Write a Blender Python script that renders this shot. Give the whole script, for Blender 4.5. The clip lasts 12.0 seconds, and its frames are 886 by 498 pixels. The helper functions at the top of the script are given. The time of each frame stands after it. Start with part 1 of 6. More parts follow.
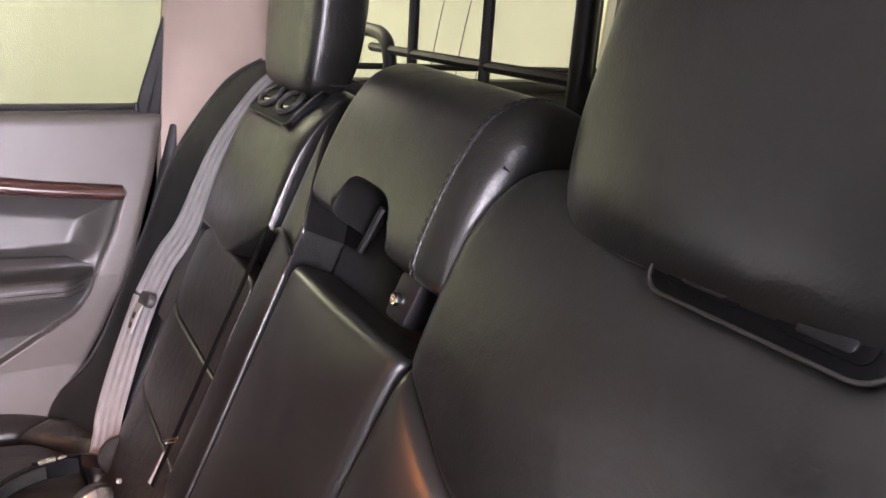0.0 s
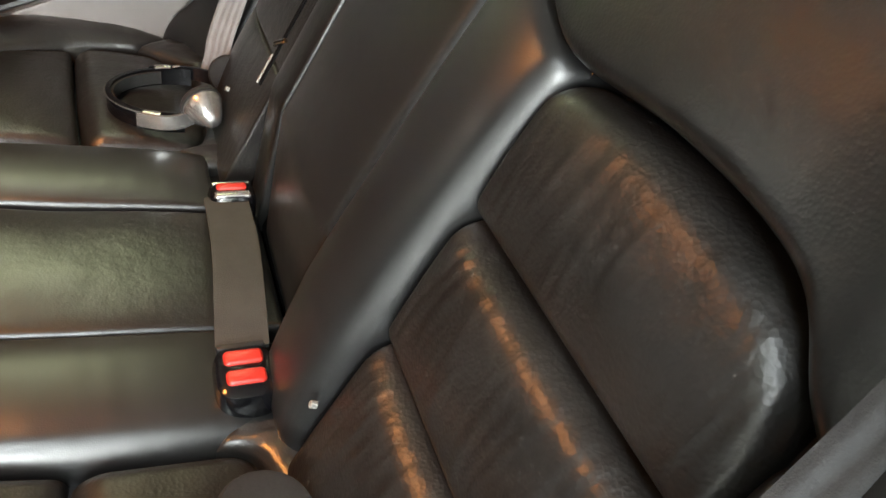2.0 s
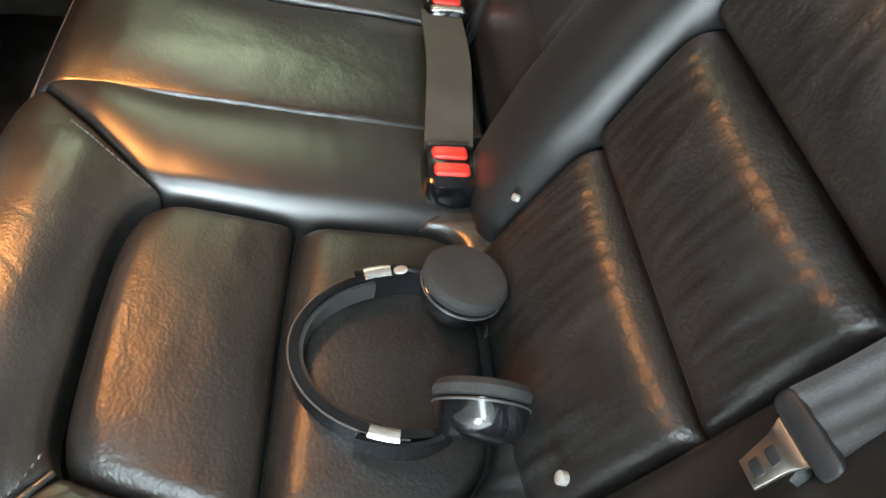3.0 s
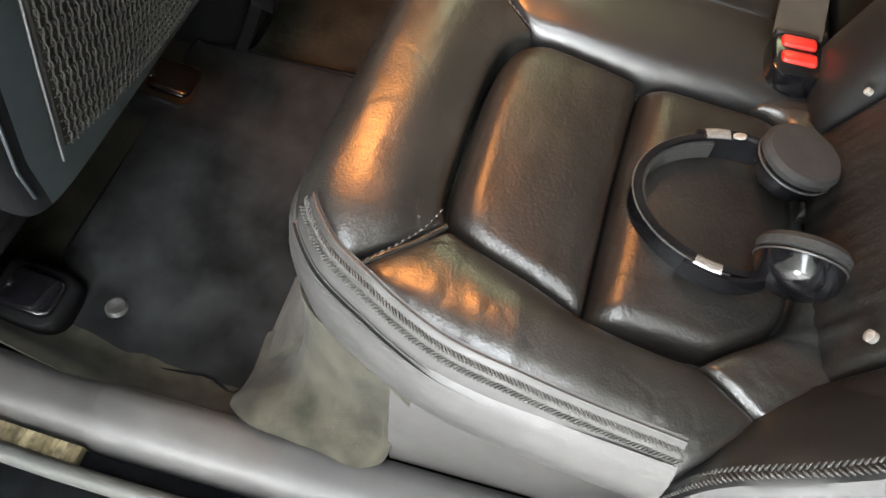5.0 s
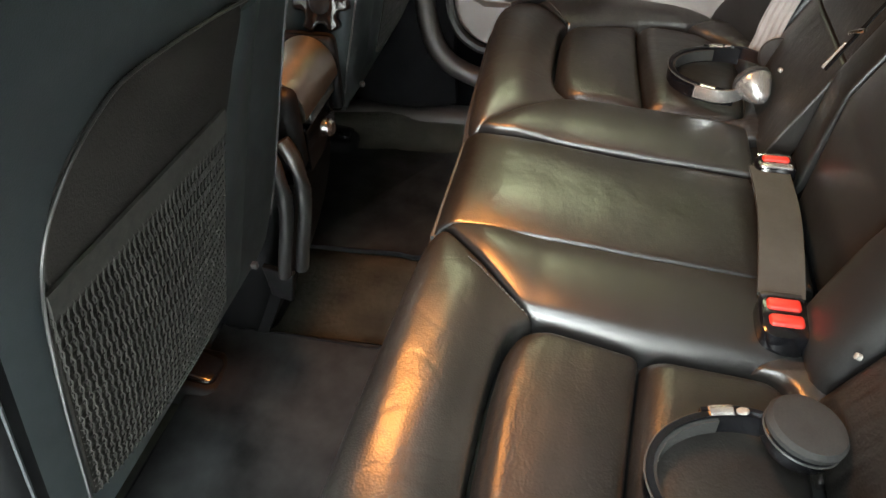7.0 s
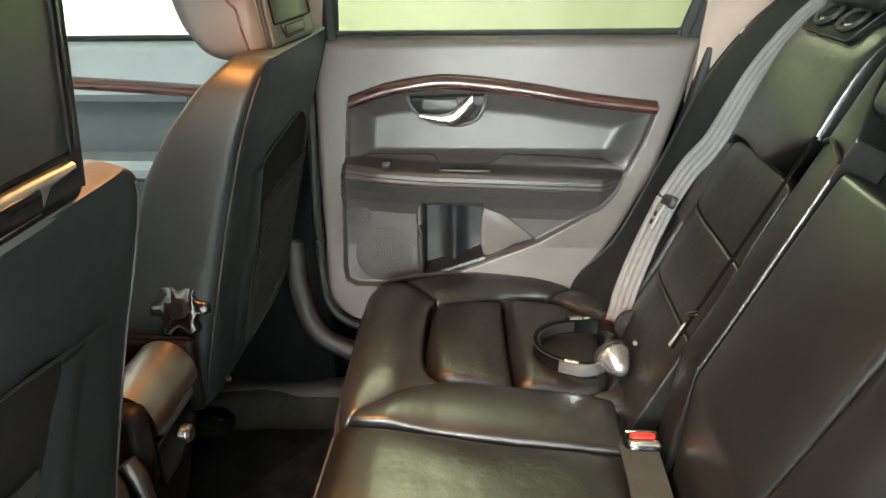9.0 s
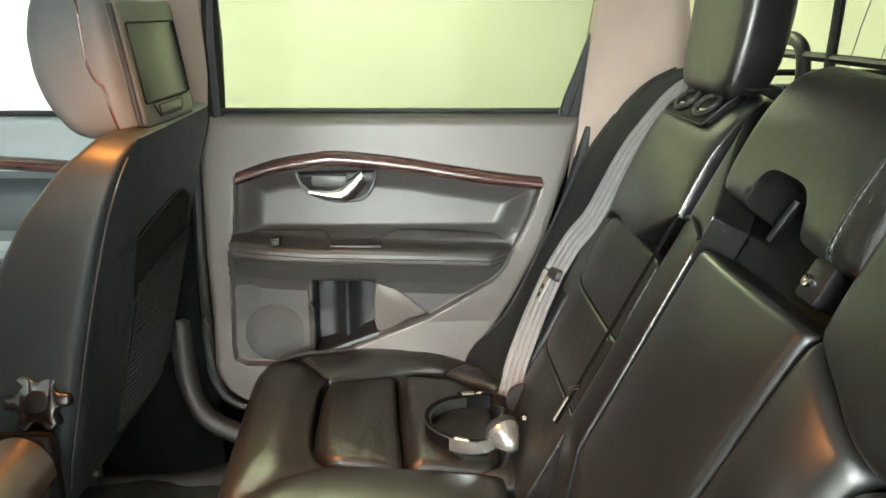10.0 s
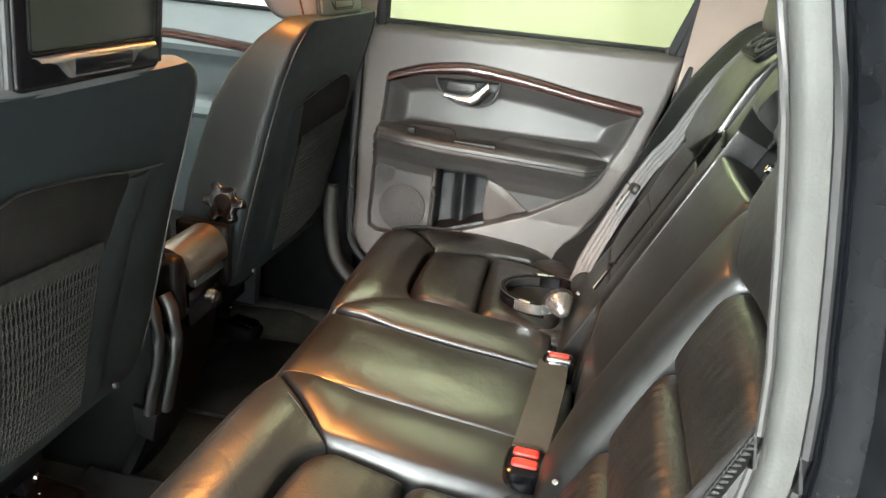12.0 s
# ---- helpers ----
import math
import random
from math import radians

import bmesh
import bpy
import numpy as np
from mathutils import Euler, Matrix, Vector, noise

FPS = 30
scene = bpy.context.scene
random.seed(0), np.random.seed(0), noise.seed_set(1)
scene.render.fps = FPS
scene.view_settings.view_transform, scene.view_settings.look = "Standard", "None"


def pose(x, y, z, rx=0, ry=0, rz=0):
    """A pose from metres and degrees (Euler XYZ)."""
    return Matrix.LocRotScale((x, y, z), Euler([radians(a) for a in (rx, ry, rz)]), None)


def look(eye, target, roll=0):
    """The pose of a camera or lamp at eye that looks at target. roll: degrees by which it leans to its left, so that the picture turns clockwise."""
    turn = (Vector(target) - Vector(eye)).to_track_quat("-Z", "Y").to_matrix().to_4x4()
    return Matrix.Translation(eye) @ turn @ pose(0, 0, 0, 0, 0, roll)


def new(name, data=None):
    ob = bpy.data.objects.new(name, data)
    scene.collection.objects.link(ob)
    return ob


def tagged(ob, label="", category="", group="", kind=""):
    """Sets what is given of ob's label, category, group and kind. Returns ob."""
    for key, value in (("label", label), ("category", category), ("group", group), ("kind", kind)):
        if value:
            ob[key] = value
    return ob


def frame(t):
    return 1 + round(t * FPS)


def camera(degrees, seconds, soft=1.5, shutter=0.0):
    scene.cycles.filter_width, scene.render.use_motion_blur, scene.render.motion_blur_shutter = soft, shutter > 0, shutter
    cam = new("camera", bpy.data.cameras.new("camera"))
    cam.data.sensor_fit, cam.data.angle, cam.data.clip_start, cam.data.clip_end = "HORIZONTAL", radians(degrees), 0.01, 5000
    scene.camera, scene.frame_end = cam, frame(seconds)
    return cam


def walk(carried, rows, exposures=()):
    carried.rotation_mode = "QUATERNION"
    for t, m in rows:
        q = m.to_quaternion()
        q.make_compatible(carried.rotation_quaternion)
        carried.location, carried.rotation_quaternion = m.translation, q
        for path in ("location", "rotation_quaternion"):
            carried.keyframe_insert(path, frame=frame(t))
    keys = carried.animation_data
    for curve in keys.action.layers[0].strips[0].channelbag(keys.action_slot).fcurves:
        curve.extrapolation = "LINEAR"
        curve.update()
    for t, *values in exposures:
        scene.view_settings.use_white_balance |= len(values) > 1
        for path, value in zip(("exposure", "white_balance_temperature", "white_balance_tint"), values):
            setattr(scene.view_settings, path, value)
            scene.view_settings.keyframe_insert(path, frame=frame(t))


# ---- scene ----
cam = camera(62.7, 12.0)
PATH = [
    (0, (-0.615, 0.118, 1.057), (1.0, -0.886, 0.436), 3.9),
    (0.5, (-0.617, 0.098, 1.039), (0.909, -0.968, 0.305), 4.6),
    (1, (-0.635, 0.1, 0.987), (0.838, -0.923, 0.101), 7.6),
    (1.5, (-0.651, 0.118, 0.941), (0.803, -0.769, -0.106), 9.7),
    (2, (-0.674, 0.148, 0.911), (0.76, -0.589, -0.272), 12.2),
    (2.5, (-0.704, 0.174, 0.89), (0.691, -0.374, -0.434), 13.0),
    (3, (-0.733, 0.209, 0.875), (0.563, -0.133, -0.608), 12.6),
    (3.5, (-0.77, 0.239, 0.861), (0.474, 0.05, -0.694), 11.9),
    (3.7, (-0.776, 0.258, 0.876), (0.41, 0.13, -0.729), 10.9),
    (5.3, (-0.863, 0.319, 0.908), (0.199, 0.55, -0.77), 4.6),
    (5.5, (-0.863, 0.318, 0.917), (0.205, 0.576, -0.754), 3.5),
    (6, (-0.855, 0.322, 0.934), (0.272, 0.646, -0.686), 0.2),
    (6.5, (-0.826, 0.319, 0.961), (0.453, 0.677, -0.534), -2.2),
    (7, (-0.807, 0.313, 0.986), (0.648, 0.668, -0.339), -2.5),
    (7.5, (-0.787, 0.302, 1.005), (0.807, 0.608, -0.163), -1.9),
    (7.7, (-0.78, 0.296, 1.014), (0.849, 0.579, -0.111), -1.9),
    (9.3, (-0.737, 0.26, 1.054), (1.121, 0.342, 0.319), -0.5),
    (9.5, (-0.735, 0.252, 1.058), (1.137, 0.291, 0.354), -0.2),
    (10, (-0.727, 0.218, 1.059), (1.171, 0.126, 0.434), 0.4),
    (10.5, (-0.733, 0.172, 1.052), (1.167, -0.021, 0.459), 1.2),
    (11, (-0.808, 0.137, 1.039), (1.074, -0.025, 0.381), 2.9),
    (11.5, (-0.94, 0.102, 1.025), (0.92, 0.173, 0.293), 4.5),
    (12, (-1.037, 0.061, 1.026), (0.786, 0.405, 0.279), 5.3),
]
EXPOSURES = [(0, 0.22, 6500, 36), (1, 0.08, 6950, 26), (2, 0.05, 6600, 10), (3.5, 0.27, 5850, 5), (5.3, 0.14, 6700, 15), (7.7, 0.37, 6500, 6), (9.3, 0.37, 6700, 5), (12, 0.42, 6600, 8)]
walk(cam, [(t, look(eye, target, roll)) for t, eye, target, roll in PATH], EXPOSURES)

# ---- light ----
world = bpy.data.worlds.new("world")
scene.world = world
world.use_nodes = True
world.node_tree.nodes["Background"].inputs[0].default_value = (0.9, 0.95, 1.0, 1)
world.node_tree.nodes["Background"].inputs[1].default_value = 0.25


def area_lamp(name, eye, target, sx, sy, power, color):
    data = bpy.data.lights.new(name, "AREA")
    data.shape, data.size, data.size_y, data.energy, data.color = "RECTANGLE", sx, sy, power, color
    ob = new(name, data)
    ob.matrix_world = look(eye, target)
    return ob


# fluorescent strips under the garage ceiling, an unseen lamp added beside the open door, and the warm courtesy lamp in
# the car roof
# added fill: brightens the near wall, which bounces light through the open door
area_lamp("near_wall_fill", (-2.9, 0.4, 2.3), (-4.6, 0.4, 0.7), 0.5, 3.8, 1750, (0.92, 0.97, 1.0))
# added lamp, placed so the near seat shades the far door's lower front
area_lamp("door_side_fill", (-3.3, 1.08, 1.6), (0.2, 0.15, 0.6), 0.6, 0.9, 110, (0.90, 0.98, 1.0))
area_lamp("ceiling_strip_near", (-2.3, 0.5, 2.36), (-2.25, 0.5, 0.0), 0.45, 3.0, 92, (0.86, 0.95, 1.0))
area_lamp("ceiling_strip_far", (2.1, 0.3, 2.3), (1.9, 0.3, 0.0), 0.6, 4.0, 103, (0.97, 1.0, 0.97))
area_lamp("ceiling_strip_front", (3.3, 4.2, 2.3), (4.6, 4.2, 0.7), 0.5, 3.2, 300, (0.95, 0.99, 1.0))
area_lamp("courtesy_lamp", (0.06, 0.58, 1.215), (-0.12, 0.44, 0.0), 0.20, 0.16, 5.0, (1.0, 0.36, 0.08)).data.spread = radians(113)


# ---- materials ----
def material(name):
    m = bpy.data.materials.new(name)
    m.use_nodes = True
    n, l = m.node_tree.nodes, m.node_tree.links
    return m, n, l, n["Principled BSDF"]


def surface(name, color, rough=0.5, metal=0.0, vary=0.2, scale=6.0, grain=0.0, grain_scale=600.0, fold=0.0, fold_scale=40.0,
            coat=0.0, spec=0.5, cells=False, rough_vary=0.15, sheen=0.0, crackle=0.0, crackle_scale=25.0):
    """A surface with stains at one scale and grain at another."""
    m, n, l, b = material(name)
    where = n.new("ShaderNodeTexCoord").outputs["Object"]
    big = n.new("ShaderNodeTexNoise")
    big.inputs["Scale"].default_value, big.inputs["Detail"].default_value = scale, 6
    l.new(where, big.inputs["Vector"])
    ramp = n.new("ShaderNodeValToRGB")
    ramp.color_ramp.elements[0].position, ramp.color_ramp.elements[1].position = 0.3, 0.72
    ramp.color_ramp.elements[0].color = (*[c * (1 - vary) for c in color], 1)
    ramp.color_ramp.elements[1].color = (*[min(1, c * (1 + vary)) for c in color], 1)
    l.new(big.outputs["Fac"], ramp.inputs["Fac"])
    l.new(ramp.outputs["Color"], b.inputs["Base Color"])
    rr = n.new("ShaderNodeMapRange")
    rr.inputs["To Min"].default_value, rr.inputs["To Max"].default_value = rough * (1 - rough_vary), min(1, rough * (1 + rough_vary))
    fine = n.new("ShaderNodeTexNoise")
    fine.inputs["Scale"].default_value, fine.inputs["Detail"].default_value = scale * 7, 5
    l.new(where, fine.inputs["Vector"])
    l.new(fine.outputs["Fac"], rr.inputs["Value"])
    l.new(rr.outputs["Result"], b.inputs["Roughness"])
    b.inputs["Metallic"].default_value, b.inputs["Coat Weight"].default_value = metal, coat
    b.inputs["Coat Roughness"].default_value = 0.06
    b.inputs["Specular IOR Level"].default_value = spec
    if sheen:
        b.inputs["Sheen Weight"].default_value = sheen
    last = None
    if crackle:  # thin worn creases that cross one another
        bend = n.new("ShaderNodeTexNoise")
        bend.inputs["Scale"].default_value, bend.inputs["Detail"].default_value = crackle_scale * 0.6, 3
        l.new(where, bend.inputs["Vector"])
        push = n.new("ShaderNodeVectorMath")
        push.operation = "MULTIPLY_ADD"
        push.inputs[1].default_value = (0.06, 0.06, 0.06)
        l.new(bend.outputs["Color"], push.inputs[0])
        l.new(where, push.inputs[2])
        lines = n.new("ShaderNodeTexVoronoi")
        lines.feature = "DISTANCE_TO_EDGE"
        lines.inputs["Scale"].default_value = crackle_scale
        l.new(push.outputs[0], lines.inputs["Vector"])
        groove = n.new("ShaderNodeMapRange")
        groove.interpolation_type = "SMOOTHSTEP"
        groove.inputs["From Max"].default_value = 0.09
        l.new(lines.outputs["Distance"], groove.inputs["Value"])
        fade = n.new("ShaderNodeMath")
        fade.operation = "MULTIPLY"
        l.new(groove.outputs["Result"], fade.inputs[0])
        l.new(big.outputs["Fac"], fade.inputs[1])
        bump = n.new("ShaderNodeBump")
        bump.inputs["Strength"].default_value, bump.inputs["Distance"].default_value = crackle, 0.0012
        l.new(fade.outputs[0], bump.inputs["Height"])
        last = bump.outputs["Normal"]
    for amount, s, kind in ((fold, fold_scale, "noise"), (grain, grain_scale, "cells" if cells else "noise")):
        if not amount:
            continue
        t = n.new("ShaderNodeTexVoronoi" if kind == "cells" else "ShaderNodeTexNoise")
        t.inputs["Scale"].default_value = s
        if kind == "noise":
            t.inputs["Detail"].default_value = 4
        l.new(where, t.inputs["Vector"])
        bump = n.new("ShaderNodeBump")
        bump.inputs["Strength"].default_value, bump.inputs["Distance"].default_value = amount, 0.5 / s
        l.new(t.outputs[0], bump.inputs["Height"])
        if last:
            l.new(last, bump.inputs["Normal"])
        last = bump.outputs["Normal"]
    if last:
        l.new(last, b.inputs["Normal"])
    return m


def glass(name, tint, gloss=0.012):
    m, n, l, b = material(name)
    n.remove(b)
    clear, shine, mix = n.new("ShaderNodeBsdfTransparent"), n.new("ShaderNodeBsdfGlossy"), n.new("ShaderNodeMixShader")
    clear.inputs["Color"].default_value = (*tint, 1)
    shine.inputs["Roughness"].default_value = 0.02
    mix.inputs["Fac"].default_value = gloss
    l.new(clear.outputs[0], mix.inputs[1])
    l.new(shine.outputs[0], mix.inputs[2])
    l.new(mix.outputs[0], n["Material Output"].inputs["Surface"])
    return m


def varnished_wood(name):
    m, n, l, b = material(name)
    where = n.new("ShaderNodeTexCoord").outputs["Object"]
    scale = n.new("ShaderNodeMapping")
    scale.inputs["Scale"].default_value = (30, 5, 45)
    l.new(where, scale.inputs["Vector"])
    wave = n.new("ShaderNodeTexNoise")
    wave.inputs["Scale"].default_value, wave.inputs["Detail"].default_value, wave.inputs["Distortion"].default_value = 1.5, 8, 1.5
    l.new(scale.outputs[0], wave.inputs["Vector"])
    ramp = n.new("ShaderNodeValToRGB")
    ramp.color_ramp.elements[0].position, ramp.color_ramp.elements[1].position = 0.35, 0.7
    ramp.color_ramp.elements[0].color, ramp.color_ramp.elements[1].color = (0.055, 0.019, 0.016, 1), (0.088, 0.031, 0.025, 1)
    l.new(wave.outputs["Fac"], ramp.inputs["Fac"])
    l.new(ramp.outputs["Color"], b.inputs["Base Color"])
    b.inputs["Roughness"].default_value, b.inputs["Coat Weight"].default_value, b.inputs["Coat Roughness"].default_value = 0.25, 1.0, 0.03
    return m


LEATHER = surface("black_leather", (0.0080, 0.0080, 0.0075), 0.32, vary=0.3, scale=9, grain=0.10, grain_scale=420, fold=0.08, fold_scale=38, cells=True, spec=1.0)
CREASED = surface("creased_leather", (0.018, 0.0178, 0.0166), 0.31, vary=0.3, scale=9, grain=0.14, grain_scale=420, fold=0.05, fold_scale=30, cells=True, spec=0.85, crackle=0.32, crackle_scale=15)
WORN = surface("worn_leather", (0.0125, 0.0115, 0.0105), 0.38, vary=0.3, scale=14, grain=0.15, grain_scale=300, fold=0.08, fold_scale=60, cells=True, spec=0.65, crackle=0.14, crackle_scale=38)
SMOOTH = surface("smooth_leather", (0.0120, 0.0122, 0.0122), 0.35, vary=0.15, scale=7, grain=0.08, grain_scale=700, cells=True, spec=0.75)
SIDE_VINYL = surface("blue_black_vinyl", (0.0175, 0.0230, 0.0252), 0.44, vary=0.12, scale=7, grain=0.08, grain_scale=700, cells=True, spec=0.32)
INSERT = surface("cool_grey_door_vinyl", (0.0585, 0.0533, 0.0516), 0.40, spec=0.7, vary=0.07, scale=5, grain=0.12, grain_scale=800, cells=True)
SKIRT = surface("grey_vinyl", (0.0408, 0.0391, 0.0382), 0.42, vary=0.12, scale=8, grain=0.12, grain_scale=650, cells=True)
THREAD = surface("grey_thread", (0.06, 0.058, 0.055), 0.85, spec=0.2, vary=0.3, scale=200)
DARK_THREAD = surface("dark_thread", (0.036, 0.036, 0.037), 0.85, spec=0.2, vary=0.3, scale=200)
BLACK = surface("black_plastic", (0.012, 0.012, 0.013), 0.45, vary=0.3, scale=12, grain=0.1, grain_scale=900)
GLOSS = surface("glossy_black_plastic", (0.005, 0.005, 0.006), 0.14, vary=0.2, scale=20)
PANEL = surface("grey_door_vinyl", (0.116, 0.100, 0.092), 0.42, spec=0.7, vary=0.07, scale=5, grain=0.12, grain_scale=800, cells=True)
DARK_PANEL = surface("dark_door_plastic", (0.042, 0.038, 0.036), 0.45, vary=0.12, scale=6, grain=0.15, grain_scale=700, cells=True)
# door grey darkened for the pocket recess, its shade put into the colour
POCKET_SHADE = surface("shaded_pocket_plastic", (0.020, 0.0215, 0.024), 0.42, vary=0.12, scale=6, grain=0.1, grain_scale=700, cells=True)
GRILLE = surface("fine_grille", (0.075, 0.073, 0.072), 0.6, vary=0.06, scale=6, grain=0.9, grain_scale=420, cells=True)
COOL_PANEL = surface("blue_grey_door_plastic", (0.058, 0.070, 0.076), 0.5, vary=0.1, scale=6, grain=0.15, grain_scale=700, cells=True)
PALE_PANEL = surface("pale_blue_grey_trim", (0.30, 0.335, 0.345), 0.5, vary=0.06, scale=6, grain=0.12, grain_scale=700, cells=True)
REAR_TRIM = surface("pale_grey_trim", (0.34, 0.33, 0.31), 0.6, vary=0.06, scale=8, grain=0.2, grain_scale=1000)
TRIM = surface("beige_pillar_trim", (0.42, 0.33, 0.28), 0.65, vary=0.06, scale=8, grain=0.2, grain_scale=1200)
HEADLINER = surface("light_headliner", (0.70, 0.67, 0.62), 0.9, vary=0.05, scale=8, grain=0.2, grain_scale=900)
WOOD = varnished_wood("varnished_walnut")
CHROME = surface("satin_chrome", (0.62, 0.61, 0.60), 0.22, metal=1.0, vary=0.08, scale=30)
SILVER = surface("silver_plastic", (0.45, 0.44, 0.43), 0.24, metal=0.8, rough_vary=0.04, vary=0.04, scale=30)
KEY_METAL = surface("satin_key_metal", (0.5, 0.49, 0.48), 0.42, metal=1.0, vary=0.08, scale=30)
STEEL = surface("worn_steel", (0.42, 0.39, 0.35), 0.35, metal=1.0, vary=0.2, scale=60)
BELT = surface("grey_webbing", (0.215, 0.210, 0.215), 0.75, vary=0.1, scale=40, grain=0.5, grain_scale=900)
DARK_BELT = surface("dark_webbing", (0.035, 0.035, 0.036), 0.7, vary=0.2, scale=40, grain=0.5, grain_scale=900)
STRIP = surface("grey_buckle_strap", (0.031, 0.033, 0.030), 0.6, vary=0.25, scale=30, grain=0.4, grain_scale=700)
RED = surface("red_plastic", (0.46, 0.024, 0.016), 0.35, vary=0.1, scale=60)
CARPET = surface("dark_carpet", (0.021, 0.020, 0.016), 0.95, spec=0.1, vary=0.45, scale=14, grain=0.9, grain_scale=700, fold=0.3, fold_scale=90)
MAT = surface("black_floor_mat", (0.0115, 0.012, 0.0125), 0.9, spec=0.1, vary=0.8, scale=13, grain=0.8, grain_scale=800)
BASE_CARPET = surface("dusty_carpet", (0.034, 0.032, 0.024), 0.95, spec=0.1, vary=0.55, scale=22, grain=1.0, grain_scale=620, sheen=0.05)
SILL = surface("grey_sill_plastic", (0.055, 0.054, 0.053), 0.5, vary=0.35, scale=9, grain=0.15, grain_scale=900)
EDGING = surface("tan_woven_edging", (0.16, 0.13, 0.075), 0.9, vary=0.5, scale=90, grain=0.8, grain_scale=500)
SEAL = surface("pale_plastic", (0.23, 0.22, 0.20), 0.6, vary=0.12, scale=20, grain=0.2, grain_scale=500)
GREY_SEAL = surface("grey_rubber_seal", (0.0418, 0.0425, 0.0394), 0.6, vary=0.15, scale=20, grain=0.2, grain_scale=500)
RUBBER = surface("black_rubber", (0.014, 0.014, 0.015), 0.6, vary=0.3, scale=30)
PAINT = surface("black_car_paint", (0.0025, 0.0028, 0.0034), 0.14, vary=0.5, scale=50, spec=0.03)
POLISH = surface("polished_black_paint", (0.003, 0.0034, 0.0045), 0.07, vary=0.3, scale=50, spec=0.12)
NET = surface("elastic_net", (0.023, 0.0225, 0.0205), 0.8, spec=0.2, vary=0.3, scale=120)
BACKING = surface("net_backing", (0.0145, 0.0132, 0.0120), 0.9, spec=0.1, vary=0.2, scale=30, grain=0.5, grain_scale=500)
DARK_CLOTH = surface("dark_trim_cloth", (0.007, 0.007, 0.008), 0.9, spec=0.03, vary=0.3, scale=20, grain=0.5, grain_scale=600)
SLOT_BLACK = surface("deep_black_plastic", (0.004, 0.004, 0.0045), 0.5, spec=0.12, vary=0.2, scale=20)
# near-black copy of the seat vinyl, with shade put into its colour
OUTER_SHADE = surface("shaded_side_vinyl", (0.0039, 0.0042, 0.0046), 0.7, spec=0.03, vary=0.2, scale=9, grain=0.1, grain_scale=800)
SCREEN = surface("dull_screen", (0.035, 0.038, 0.030), 0.30, spec=0.8, vary=0.05, scale=10)
# far bezel: the wall's olive reflection is put into its base colour
BEZEL_REFLECTION = surface("bezel_olive_reflection", (0.105, 0.108, 0.092), 0.4, vary=0.08, scale=20, grain=0.1, grain_scale=900)
HEADREST_GREY = surface("grey_headrest_vinyl", (0.108, 0.110, 0.112), 0.5, vary=0.1, scale=10, grain=0.1, grain_scale=700, cells=True)
ALU = surface("brushed_aluminium", (0.5, 0.48, 0.44), 0.3, metal=1.0, vary=0.12, scale=25)
CUP = surface("ear_cushion_foam", (0.012, 0.0118, 0.0114), 0.85, vary=0.2, scale=60, grain=0.3, grain_scale=700)
WALL = surface("white_garage_wall", (0.80, 0.80, 0.76), 0.9, vary=0.02, scale=1.5)
CONCRETE = surface("garage_concrete", (0.30, 0.30, 0.29), 0.8, vary=0.2, scale=2, grain=0.4, grain_scale=60)
TINTED = glass("tinted_side_glass", (0.685, 0.715, 0.56))
QUARTER = glass("tinted_quarter_glass", (0.94, 0.96, 0.76))
CLEAR = glass("clear_glass", (0.97, 0.99, 0.98))
WIRE = surface("aerial_wire", (0.25, 0.2, 0.15), 0.6)
BARS = surface("black_powder_coat", (0.012, 0.012, 0.013), 0.5, vary=0.2, scale=30)

# ---- building helpers ----
MID = 0.01  # the car's centre line


def V(*a):
    return np.array(a, float)


def mesh_of(name, verts, faces, mat, sharp=40):
    me = bpy.data.meshes.new(name)
    me.from_pydata([tuple(map(float, v)) for v in verts], [], [tuple(map(int, q)) for q in faces])
    bm = bmesh.new()
    bm.from_mesh(me)
    bmesh.ops.remove_doubles(bm, verts=bm.verts, dist=1e-6)
    bmesh.ops.recalc_face_normals(bm, faces=bm.faces)
    bm.to_mesh(me)
    bm.free()
    me.polygons.foreach_set("use_smooth", [True] * len(me.polygons))
    me.set_sharp_from_angle(angle=radians(sharp))
    me.materials.append(mat)
    return me


def base_of(ob):
    at = Vector((0, 0, 0))
    while ob:
        at += ob.location
        ob = ob.parent
    return np.array(at)


def thing(name, at, label, category, group="", kind=""):
    ob = new(name)
    ob.location = at
    return tagged(ob, label, category, group, kind)


def part(name, geo, mat, parent, label="", sharp=40):
    verts, faces = geo
    ob = new(name, mesh_of(name, np.asarray(verts, float) - base_of(parent), faces, mat, sharp))
    ob.parent = parent
    return tagged(ob, label)


def solo(name, geo, mat, label, category, kind="", group="", sharp=40):
    """A thing that is one mesh."""
    verts = np.asarray(geo[0], float)
    at = V(verts[:, 0].mean(), verts[:, 1].mean(), verts[:, 2].min())
    ob = new(name, mesh_of(name, verts - at, geo[1], mat, sharp))
    ob.location = at
    return tagged(ob, label, category, group, kind)


def join(*geos):
    verts, faces = [], []
    for v, f in geos:
        k = len(verts)
        verts += [tuple(p) for p in v]
        faces += [tuple(i + k for i in q) for q in f]
    return verts, faces


def grid(points):
    """Quads over an array of points, rows by columns."""
    p = np.asarray(points, float)
    r, c = p.shape[:2]
    faces = [(i * c + j, i * c + j + 1, (i + 1) * c + j + 1, (i + 1) * c + j) for i in range(r - 1) for j in range(c - 1)]
    return p.reshape(-1, 3), faces


